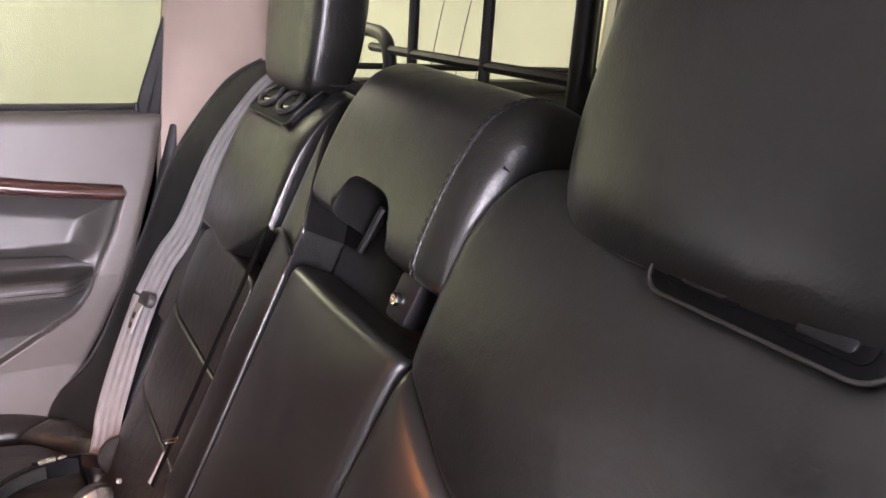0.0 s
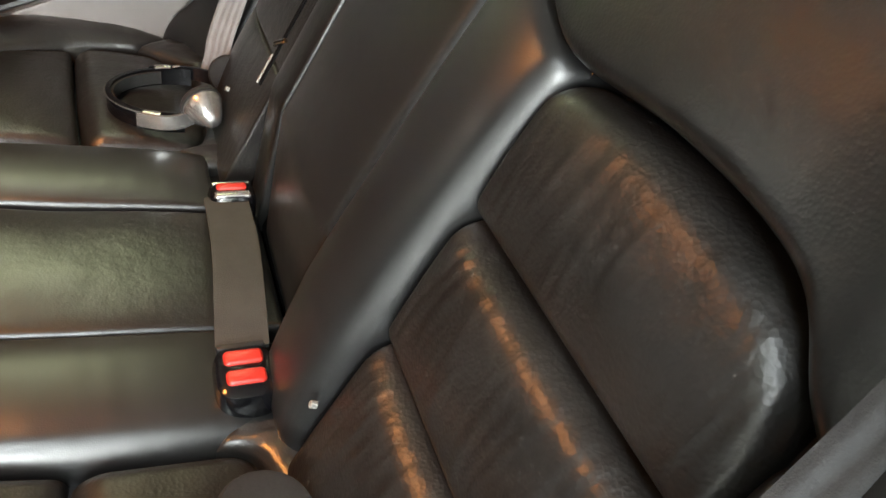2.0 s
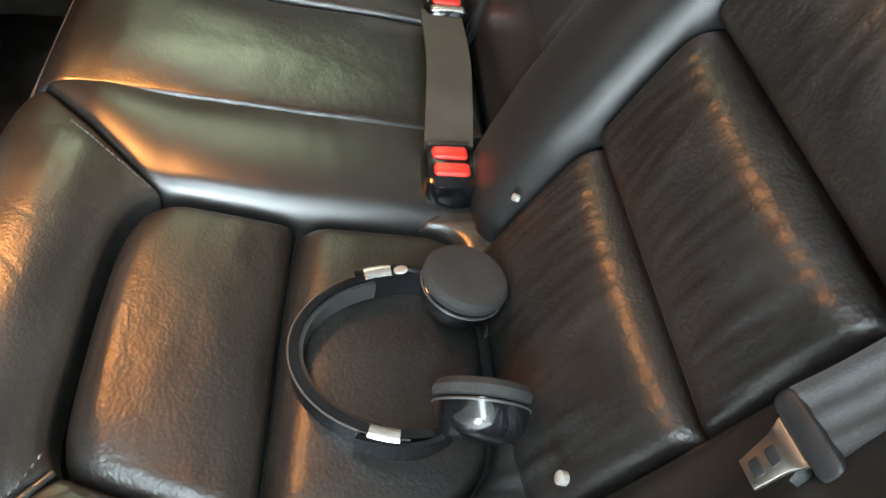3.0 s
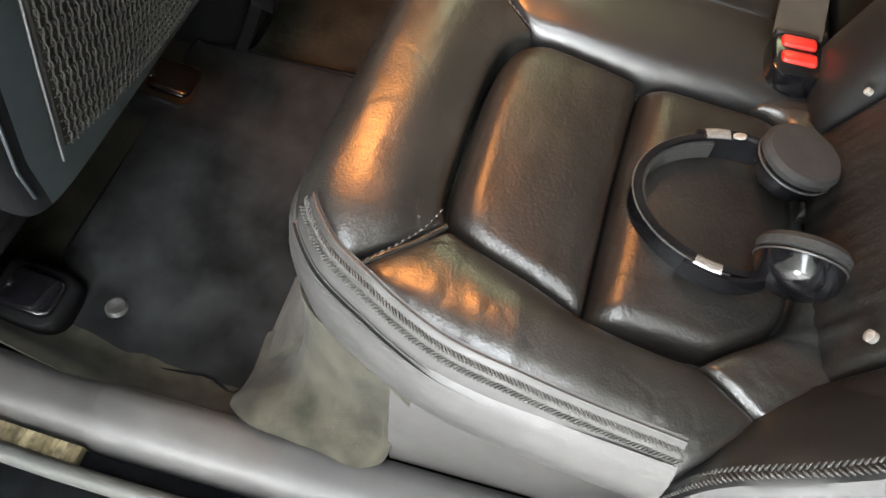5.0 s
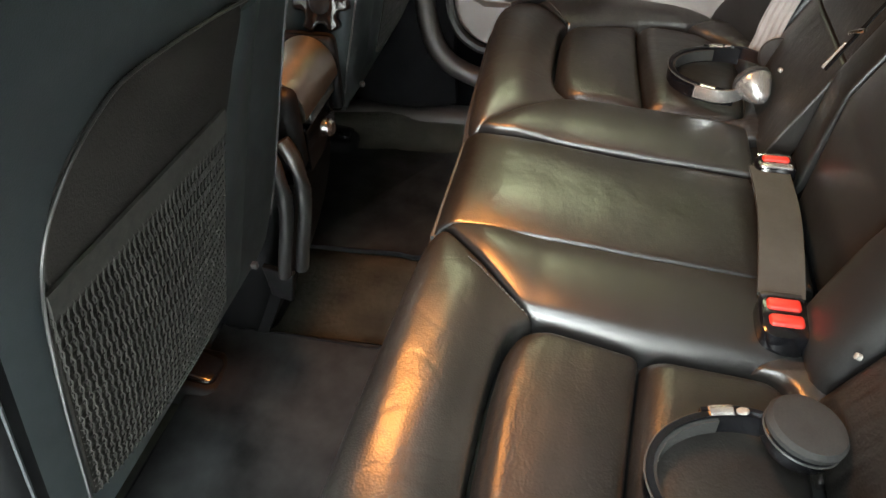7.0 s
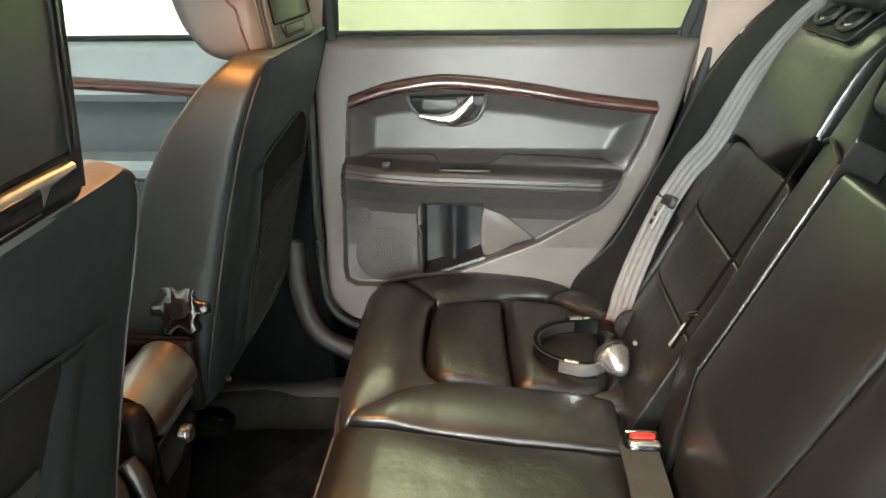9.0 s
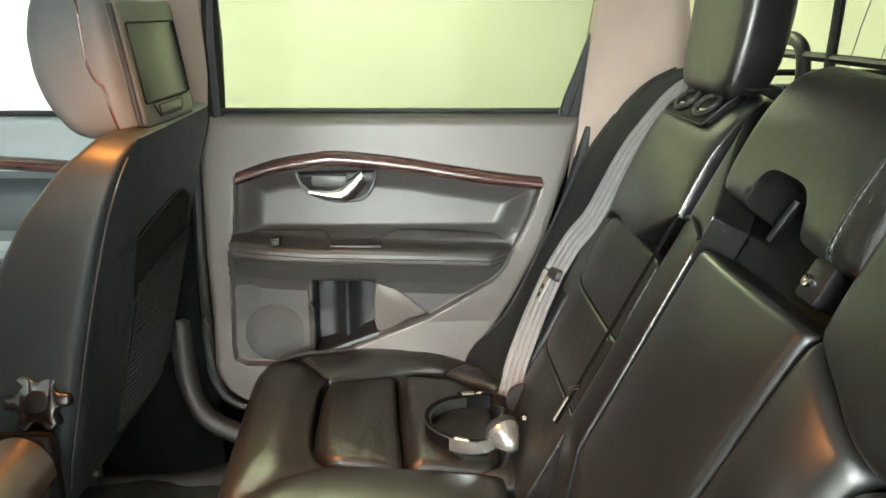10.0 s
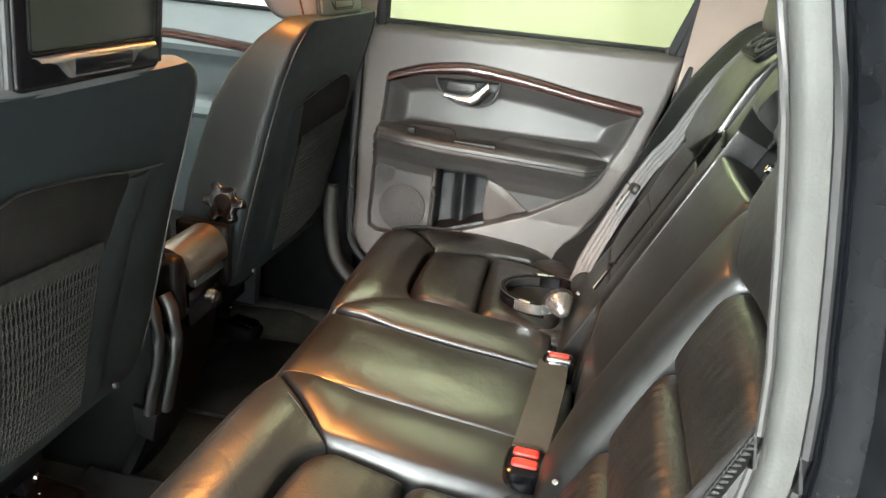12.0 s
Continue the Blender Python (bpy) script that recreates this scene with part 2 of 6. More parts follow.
def shell(points, back):
    """A grid with thickness: back is the offset from its face to its back."""
    p = np.asarray(points, float)
    r, c = p.shape[:2]
    q = p + np.asarray(back, float)
    verts = np.concatenate([p.reshape(-1, 3), q.reshape(-1, 3)])
    n = r * c
    faces = [(i * c + j, i * c + j + 1, (i + 1) * c + j + 1, (i + 1) * c + j) for i in range(r - 1) for j in range(c - 1)]
    faces += [tuple(k + n for k in f[::-1]) for f in faces]
    rim = [j for j in range(c)] + [i * c + c - 1 for i in range(1, r)] + [(r - 1) * c + j for j in range(c - 2, -1, -1)] + [i * c for i in range(r - 2, 0, -1)]
    for a, b in zip(rim, rim[1:] + rim[:1]):
        faces.append((a, a + n, b + n, b))
    return verts, faces


def box(x0, x1, y0, y1, z0, z1, bevel=0.004, seg=2):
    bm = bmesh.new()
    bmesh.ops.create_cube(bm, size=1)
    for v in bm.verts:
        v.co = Vector(((x0 + x1) / 2 + v.co.x * abs(x1 - x0), (y0 + y1) / 2 + v.co.y * abs(y1 - y0), (z0 + z1) / 2 + v.co.z * abs(z1 - z0)))
    if bevel:
        bmesh.ops.bevel(bm, geom=bm.edges[:], offset=bevel, segments=seg, profile=0.5, affect="EDGES")
    return taken(bm)


def taken(bm):
    bm.verts.index_update()
    out = [tuple(v.co) for v in bm.verts], [tuple(v.index for v in f.verts) for f in bm.faces]
    bm.free()
    return out


def moved(geo, m):
    return [tuple(m @ Vector(v)) for v in geo[0]], geo[1]


def smooth_line(points, per=8, closed=False):
    """A Catmull-Rom curve through the points."""
    p = [np.asarray(q, float) for q in points]
    n = len(p)
    out = []
    for i in range(n if closed else n - 1):
        a, b, c, d = ((p[(i + k) % n] for k in (-1, 0, 1, 2)) if closed else (p[max(i - 1, 0)], p[i], p[i + 1], p[min(i + 2, n - 1)]))
        for s in np.arange(per) / per:
            out.append(0.5 * (2 * b + (c - a) * s + (2 * a - 5 * b + 4 * c - d) * s**2 + (3 * b - a - 3 * c + d) * s**3))
    if not closed:
        out.append(p[-1])
    return np.array(out)


def evenly(line, n):
    line = np.asarray(line, float)
    d = np.r_[0, np.cumsum(np.linalg.norm(np.diff(line, axis=0), axis=1))]
    return np.stack([np.interp(np.linspace(0, d[-1], n), d, line[:, k]) for k in range(line.shape[1])], 1)


def tube(points, radius, n=10, closed=False, flat=1.0, up=(0, 0, 1)):
    """A round (or flattened) tube along a line."""
    p = np.asarray(points, float)
    ahead = np.gradient(p, axis=0) if not closed else np.roll(p, -1, 0) - np.roll(p, 1, 0)
    ahead /= np.linalg.norm(ahead, axis=1)[:, None]
    side = np.cross(ahead, np.asarray(up, float))
    lens = np.linalg.norm(side, axis=1)[:, None]
    side = np.where(lens < 1e-3, np.cross(ahead, V(0.3, 1, 0)), side)
    side /= np.linalg.norm(side, axis=1)[:, None]
    top = np.cross(side, ahead)
    r = np.broadcast_to(np.asarray(radius, float), (len(p),))
    rows = []
    for a in np.linspace(0, 2 * np.pi, n, endpoint=False):
        rows.append(p + r[:, None] * (np.cos(a) * side + flat * np.sin(a) * top))
    rows = np.array(rows).transpose(1, 0, 2)
    m = len(p)
    verts = rows.reshape(-1, 3)
    faces = [(i * n + j, i * n + (j + 1) % n, ((i + 1) % m) * n + (j + 1) % n, ((i + 1) % m) * n + j) for i in range(m if closed else m - 1) for j in range(n)]
    if not closed:
        faces += [tuple(range(n)), tuple((m - 1) * n + j for j in range(n - 1, -1, -1))]
    return verts, faces


def band(points, across, width, thick, ribs=0, rib=0.0):
    """A flat strap along a line; across: the direction of its width at each point."""
    p = np.asarray(points, float)
    c = np.broadcast_to(np.asarray(across, float), p.shape).copy()
    ahead = np.gradient(p, axis=0)
    ahead /= np.linalg.norm(ahead, axis=1)[:, None]
    c -= (c * ahead).sum(1)[:, None] * ahead
    c /= np.linalg.norm(c, axis=1)[:, None]
    nrm = np.cross(c, ahead)
    k = max(3, 6 * ribs + 1)
    s = np.linspace(-0.5, 0.5, k)
    h = rib * np.cos(s * 2 * np.pi * ribs) if ribs else np.zeros(k)
    rows = p[:, None] + s[None, :, None] * width * c[:, None] + h[None, :, None] * nrm[:, None]
    back = np.broadcast_to(-thick * nrm[:, None], rows.shape)
    return shell(rows, back)


def lathe(profile, n=28):
    """A turned shape about z: (radius, height) pairs."""
    verts, faces = [], []
    for r, z in profile:
        verts += [(r * math.cos(2 * math.pi * k / n), r * math.sin(2 * math.pi * k / n), z) for k in range(n)]
    for i in range(len(profile) - 1):
        faces += [(i * n + k, i * n + (k + 1) % n, (i + 1) * n + (k + 1) % n, (i + 1) * n + k) for k in range(n)]
    faces += [tuple(range(n))[::-1], tuple((len(profile) - 1) * n + k for k in range(n))]
    return verts, faces


def plate(outline, place, thick, bevel=0.003):
    """A flat piece: a 2D outline put into space by place(a, b, h), with softened edges."""
    o = np.asarray(outline, float)
    mid = o.mean(0)
    n = len(o)
    rings = []
    for inset, h in ((0, -thick), (0, -bevel), (bevel * 0.35, -bevel * 0.3), (bevel, 0)):
        way = np.roll(o, -1, 0) - np.roll(o, 1, 0)
        nrm = np.stack([-way[:, 1], way[:, 0]], 1)
        nrm /= np.maximum(np.linalg.norm(nrm, axis=1), 1e-9)[:, None]
        area = 0.5 * np.sum(o[:, 0] * np.roll(o[:, 1], -1) - np.roll(o[:, 0], -1) * o[:, 1])
        rings.append([place(*(q + np.sign(area) * inset * m), h) for q, m in zip(o, nrm)])
    verts = np.array(rings).reshape(-1, 3)
    faces = [(i * n + k, i * n + (k + 1) % n, (i + 1) * n + (k + 1) % n, (i + 1) * n + k) for i in range(3) for k in range(n)]
    faces += [tuple(range(n))[::-1], tuple(3 * n + k for k in range(n))]
    return verts, faces


def rounded(x0, x1, y0, y1, r, n=5):
    out = []
    for cx, cy, a in ((x1 - r, y1 - r, 0), (x0 + r, y1 - r, 90), (x0 + r, y0 + r, 180), (x1 - r, y0 + r, 270)):
        out += [(cx + r * math.cos(radians(a + 90 * k / n)), cy + r * math.sin(radians(a + 90 * k / n))) for k in range(n + 1)]
    return out


def to_line(points, line):
    """The distance of 2D points from a polyline."""
    p, l = np.asarray(points, float).reshape(-1, 2), np.asarray(line, float)
    a, b = l[:-1], l[1:]
    d = b - a
    s = np.clip(((p[:, None] - a) * d).sum(-1) / np.maximum((d * d).sum(-1), 1e-12), 0, 1)
    return np.sqrt((((p[:, None] - a) - s[..., None] * d) ** 2).sum(-1)).min(1)


def fall(d, r):
    """How far a rounded edge of radius r has dropped at the distance d from its border."""
    q = np.clip(r - d, 0, r)
    return r - np.sqrt(np.maximum(r * r - q * q, 0))


def upholstery(c0, c1, height, place, nu=70, nv=26, edge=0.012, crown=0.0, reach=0.04, thick=0.03, crease=0.0, seed=0.0, skew=1.0, ripple=False, edge2=None, ends=None):
    """A padded panel between two lines of a plan. height(a, b): its surface; place(a, b, h): into space. The border is sewn down."""
    c0, c1 = evenly(c0, nu), evenly(c1, nu)
    k = (1 - np.cos(np.pi * np.linspace(0, 1, nu))) / 2
    idx = k * (nu - 1)
    c0 = np.stack([np.interp(idx, np.arange(nu), c0[:, j]) for j in (0, 1)], 1)
    c1 = np.stack([np.interp(idx, np.arange(nu), c1[:, j]) for j in (0, 1)], 1)
    s = (1 - np.cos(np.pi * np.linspace(0, 1, nv))) / 2
    plan = c0[:, None] * (1 - s)[None, :, None] + c1[:, None] * s[None, :, None]
    border = np.concatenate([c0, c1[::-1], c0[:1]])
    flat = plan.reshape(-1, 2)
    d = to_line(flat, border)
    width = np.linalg.norm(c1 - c0, axis=1)
    length = np.linalg.norm(np.diff((c0 + c1) / 2, axis=0), axis=1).sum()
    across, along = np.minimum(s, 1 - s)[None, :] * width[:, None], np.minimum(k, 1 - k)[:, None] * length
    radius = np.where(s < 0.5, edge, edge2 or edge)[None, :] + 0 * across
    ends = ends or edge
    drop = np.minimum(fall(across, radius) + fall(np.broadcast_to(along, across.shape), ends), 1.15 * np.maximum(radius, ends)).reshape(-1)
    dome = ((1 - np.abs(2 * s ** skew - 1) ** 2.6)[None, :] * (1 - np.exp(-along / (reach * 0.8)))).reshape(-1)
    h = np.array([height(*q) for q in flat]) - drop + crown * dome
    if crease:
        h += np.array([crease * (abs(noise.noise(Vector((a * (75 if ripple else 9) + seed, b * (14 if ripple else 60) + (a * 20 if ripple else 0), seed)))) - 0.3) for a, b in flat]) * np.clip(d / 0.02, 0, 1)
    top = np.array([place(a, b, e) for (a, b), e in zip(flat, h)]).reshape(nu, nv, 3)
    low = np.array([place(a, b, e - thick) for (a, b), e in zip(flat, h)]).reshape(nu, nv, 3)
    return shell(top, low - top)


def stitches(line, width=0.0016, long=0.006, step=0.0085, slant=0.0, normal=(0, 0, 1)):
    """Short threads along a line, one mesh; normal may be a list along the line."""
    line = np.asarray(line, float)
    total = np.linalg.norm(np.diff(line, axis=0), axis=1).sum()
    n = max(2, int(total / step))
    mids = evenly(line, n)
    ways = np.gradient(mids, axis=0)
    ways /= np.linalg.norm(ways, axis=1)[:, None]
    normal = np.asarray(normal, float)
    if normal.ndim == 2:
        where = np.linspace(0, len(normal) - 1, n)
        normal = np.stack([np.interp(where, np.arange(len(normal)), normal[:, j]) for j in range(3)], 1)
    nrm = np.broadcast_to(normal, mids.shape)
    out = []
    for p, w, u in zip(mids, ways, nrm):
        side = np.cross(w, u)
        along = math.cos(slant) * w + math.sin(slant) * side
        a, b, c = p - along * long / 2, p + u * width * 0.9, p + along * long / 2
        out.append(tube([a, b, c], [width * 0.6, width, width * 0.6], 5, up=tuple(u)))
    return join(*out)


# ---- the car's shell and the garage ----
def side(x, far):
    """x on the near side, or its mirror image on the far side."""
    return 2 * MID - x if far else x


solo("floor", box(-4.6, 4.6, -5.0, 6.0, -0.5, -0.42, 0), CONCRETE, "grey concrete garage floor under the car", "floor", "structure")
solo("wall_far", box(4.6, 4.7, -5.0, 6.0, -0.42, 2.4, 0), WALL, "plain white garage wall seen through the windows", "wall", "structure")
solo("wall_near", box(-4.7, -4.6, -5.0, 6.0, -0.42, 2.4, 0), WALL, "plain white garage wall beside the car", "wall", "structure")
solo("wall_front", box(-4.6, 4.6, 6.0, 6.1, -0.42, 2.4, 0), WALL, "plain white garage wall ahead of the car", "wall", "structure")
solo("wall_rear", box(-4.6, 4.6, -5.1, -5.0, -0.42, 2.4, 0), WALL, "plain white garage wall behind the car", "wall", "structure")
solo("ceiling", box(-4.6, 4.6, -5.0, 6.0, 2.4, 2.5, 0), WALL, "white garage ceiling over the car", "ceiling", "structure")

# roof with its lining, from the windscreen to the tailgate
roof = []
for y in np.linspace(-1.45, 1.75, 18):
    drop = 0.10 * max(0, (y - 0.7) / 1.0) ** 2 + 0.05 * max(0, (-y - 0.3) / 1.1) ** 2
    roof.append([(MID + a * 0.56, y, 1.235 - drop - 0.05 * abs(a) ** 3) for a in np.linspace(-1, 1, 13)])
solo("car_roof", shell(roof, (0, 0, 0.04)), HEADLINER, "light cloth roof lining of the car", "car roof", "structure")


def carpet_height(x, y):
    hump = 0.035 * math.exp(-(((x - 0.06) / 0.17) ** 6))
    return hump + 0.004 * noise.noise(Vector((x * 9, y * 9, 3)))


under = [[(x, y, carpet_height(x, y)) for x in np.linspace(-0.66, 0.68, 56)] for y in np.linspace(-1.4, 1.9, 70)]
solo("car_floor", shell(under, (0, 0, -0.05)), CARPET, "dark worn carpet on the car's floor", "carpet", "structure")


def sill(far):
    """The threshold under a door: plastic cover, woven edging, seal and painted body."""
    base = thing("door_sill", (side(-0.68, far), 0.5, 0.02), "grey plastic door sill with woven edging and pale seal", "door sill", "car sills", "structure")
    for name, a, b, y0, y1, mat, z0, z1, label in (
            ("scuff_plate", -0.705, -0.618, -0.2, 0.735, SILL, 0.02, 0.085, "scuffed grey plastic cover"),
            ("front_cover", -0.703, -0.620, 0.72, 1.7, SKIRT, 0.02, 0.083, "dark grey rounded plastic cover"),
            ("seal", -0.748, -0.722, -0.1, 1.7, GREY_SEAL, 0.0, 0.068, "pale rubber door seal")):
        rows = []
        for y in np.linspace(y0, y1, 24):
            row = []
            bend = 0.05 * max(0, (y - 0.72) / 0.5) ** 1.5
            for k in np.linspace(0, 1, 9):
                x = a + (b - a) * k
                z = z0 + (z1 - z0) * (1 - abs(2 * k - 1) ** 4) ** 0.5
                row.append((side(x + bend * 0.6, far), y, z))
            rows.append(row)
        part(name, shell(rows, (0, 0, -0.02)), DARK_PANEL if far else mat, base, label)
    part("edging", shell([[(side(x + 0.03 * max(0, (y - 0.72) / 0.5) ** 1.5, far), y, 0.055 + 0.004 * math.sin(y * 900)) for x in (-0.724, -0.704)] for y in np.linspace(0.735, 1.7, 300)], (0, 0, -0.02)), EDGING, base, "frayed tan woven edging")
    prof = [(-0.745, 0.045), (-0.765, 0.04), (-0.79, 0.02), (-0.80, -0.03), (-0.80, -0.12), (-0.785, -0.16)]
    part("painted_sill", shell([[(side(x, far), y, z) for x, z in smooth_line(prof, 4)] for y in np.linspace(-0.2, 1.9, 12)], (side(-0.64, far) - side(-0.68, far), 0, 0)), PAINT, base, "glossy black painted body")


sill(False)
sill(True)

# seat pedestal, carpeted
ped = []
for x in np.linspace(-0.54, 0.56, 30):
    e = min(1, min(x + 0.54, 0.56 - x) / 0.05)
    ped.append([(x, 0.30 + (0.22 + 0.085 * k**2 - 0.04 * (1 - e) ** 2 * (1 - k)) * 1.0, 0.295 * (1 - k) + 0.004) for k in np.linspace(0, 1, 10)])
ped_front = shell(ped, (0, -0.3, 0))
solo("seat_pedestal", ped_front, BASE_CARPET, "dusty olive-grey carpet covering the base under the rear bench", "seat base", "structure")


def flap(far):
    """The carpet that wraps round the pedestal on to the sill."""
    top = evenly(smooth_line([(-0.50, 0.512, 0.290), (-0.548, 0.506, 0.290), (-0.580, 0.478, 0.290), (-0.612, 0.414, 0.290), (-0.622, 0.375, 0.290)], 6), 40)
    low = evenly(smooth_line([(-0.50, 0.606, 0.012), (-0.575, 0.606, 0.012), (-0.618, 0.590, 0.075), (-0.644, 0.535, 0.096), (-0.646, 0.48, 0.097), (-0.652, 0.425, 0.097), (-0.640, 0.398, 0.097), (-0.61, 0.394, 0.097)], 6), 40)
    rows = []
    for k in np.linspace(0, 1, 26):
        e = k ** 2.3
        r = top * (1 - e) + low * e
        r[:, 2] = top[:, 2] * (1 - k) + low[:, 2] * k - 0.035 * math.sin(math.pi * k) ** 2
        r += np.array([[0.004 * noise.noise(Vector((a * 22, b * 22, c * 22))), 0, 0] for a, b, c in r])
        rows.append([(side(x, far), y, z) for x, y, z in r])
    return shell(rows, (side(-0.60, far) - side(-0.606, far), 0, 0))


for far in (False, True):
    x = side(-0.614, far)
    solo("seat_base_side", shell([[(x + side(-0.014 * math.sin(k * 2.2), False) * (-1 if far else 1), y, 0.30 - 0.23 * k) for y in np.linspace(0.395, -0.05, 12)] for k in np.linspace(0, 1, 10)], (side(-0.60, far) - side(-0.612, far), 0, 0)), SKIRT, "grey plastic side of the rear seat base", "seat base", "structure", "seat base sides")
    solo("carpet_flap", flap(far), BASE_CARPET, "olive-grey carpet flap folded on to the door sill", "carpet", "structure", "carpet flaps", 88)


def carpet_edge(far):
    """The strip of carpet that rises from the floor to the sill."""
    rows = []
    for y in np.linspace(0.52, 1.2, 40):
        bend = 0.05 * max(0, (y - 0.70) / 0.3) ** 1.3
        rows.append([(side(x + bend, far), y, z + 0.002 * noise.noise(Vector((x * 30, y * 25, 5)))) for x, z in smooth_line([(-0.645, 0.078), (-0.628, 0.066), (-0.610, 0.036), (-0.588, 0.018), (-0.55, 0.009)], 4)])
    return shell(rows, (0, 0, -0.012))


for far in (False, True):
    # near strip's paler carpet colour stands for the door light on it
    solo("carpet_edge", carpet_edge(far), CARPET if far else BASE_CARPET, "carpet rising from the floor to the sill", "carpet", "structure", "carpet edges", 88)


def floor_mat(far):
    xs = (-0.585, -0.045) if not far else (0.20, 0.62)
    base = thing("floor_mat", (sum(xs) / 2, 0.75, 0.005), "dusty black carpet floor mat with bound edge" if not far else "dark brown carpet floor mat in the footwell", "floor mat", "floor mats")
    o = np.array(smooth_line([(xs[0] + 0.02, 0.60), ((xs[0] + xs[1]) / 2, 0.585), (xs[1] - 0.01, 0.60), (xs[1], 0.64), (xs[1], 0.87), (xs[1] - 0.03, 0.91), (xs[0] + 0.16, 0.92), (xs[0] + 0.10, 0.90), (xs[0] + 0.005, 0.85), (xs[0], 0.78), (xs[0] + 0.012, 0.66)], 6, True))
    lift = lambda a, b, h: (a, b, carpet_height(a, b) + 0.014 + h)
    part("mat", plate(o, lift, 0.010), MAT, base)
    line = np.array([lift(a, b, 0.001) for a, b in o])
    part("bound_edge", tube(line, 0.0020, 6, True), DARK_CLOTH, base, "dark bound edge")
    for a, b in ([(-0.516, 0.808), (-0.104, 0.803)] if not far else [(0.26, 0.80)]):
        stud = lathe([(0.016, 0), (0.016, 0.003), (0.012, 0.007), (0.007, 0.006), (0.003, 0.004)], 20)
        part("stud", moved(stud, pose(a, b, carpet_height(a, b) + 0.013)), SKIRT if not far else BLACK, base, "round plastic fixing stud")


floor_mat(False)
floor_mat(True)

# ---- rear bench: cushions ----
OUTER = smooth_line([(-0.106, 0.487), (-0.14, 0.500), (-0.22, 0.507), (-0.34, 0.512), (-0.45, 0.516), (-0.515, 0.514), (-0.565, 0.483), (-0.597, 0.44), (-0.633, 0.36), (-0.650, 0.27), (-0.661, 0.16)], 8)
OUTER_FRONT = OUTER[:48]
OUTER_SIDE = OUTER[43:]


def cushion_height(a, b):
    z = float(np.interp(b, (0.02, 0.10, 0.22, 0.35, 0.42, 0.52), (0.345, 0.352, 0.362, 0.376, 0.392, 0.394)))
    z += 0.010 * float(np.clip((-a - 0.50) / 0.08, 0, 1)) * float(np.clip((0.4 - b) / 0.1, 0, 1))
    d = float(to_line([(a, b)], OUTER)[0])
    return z - float(fall(d, 0.030))


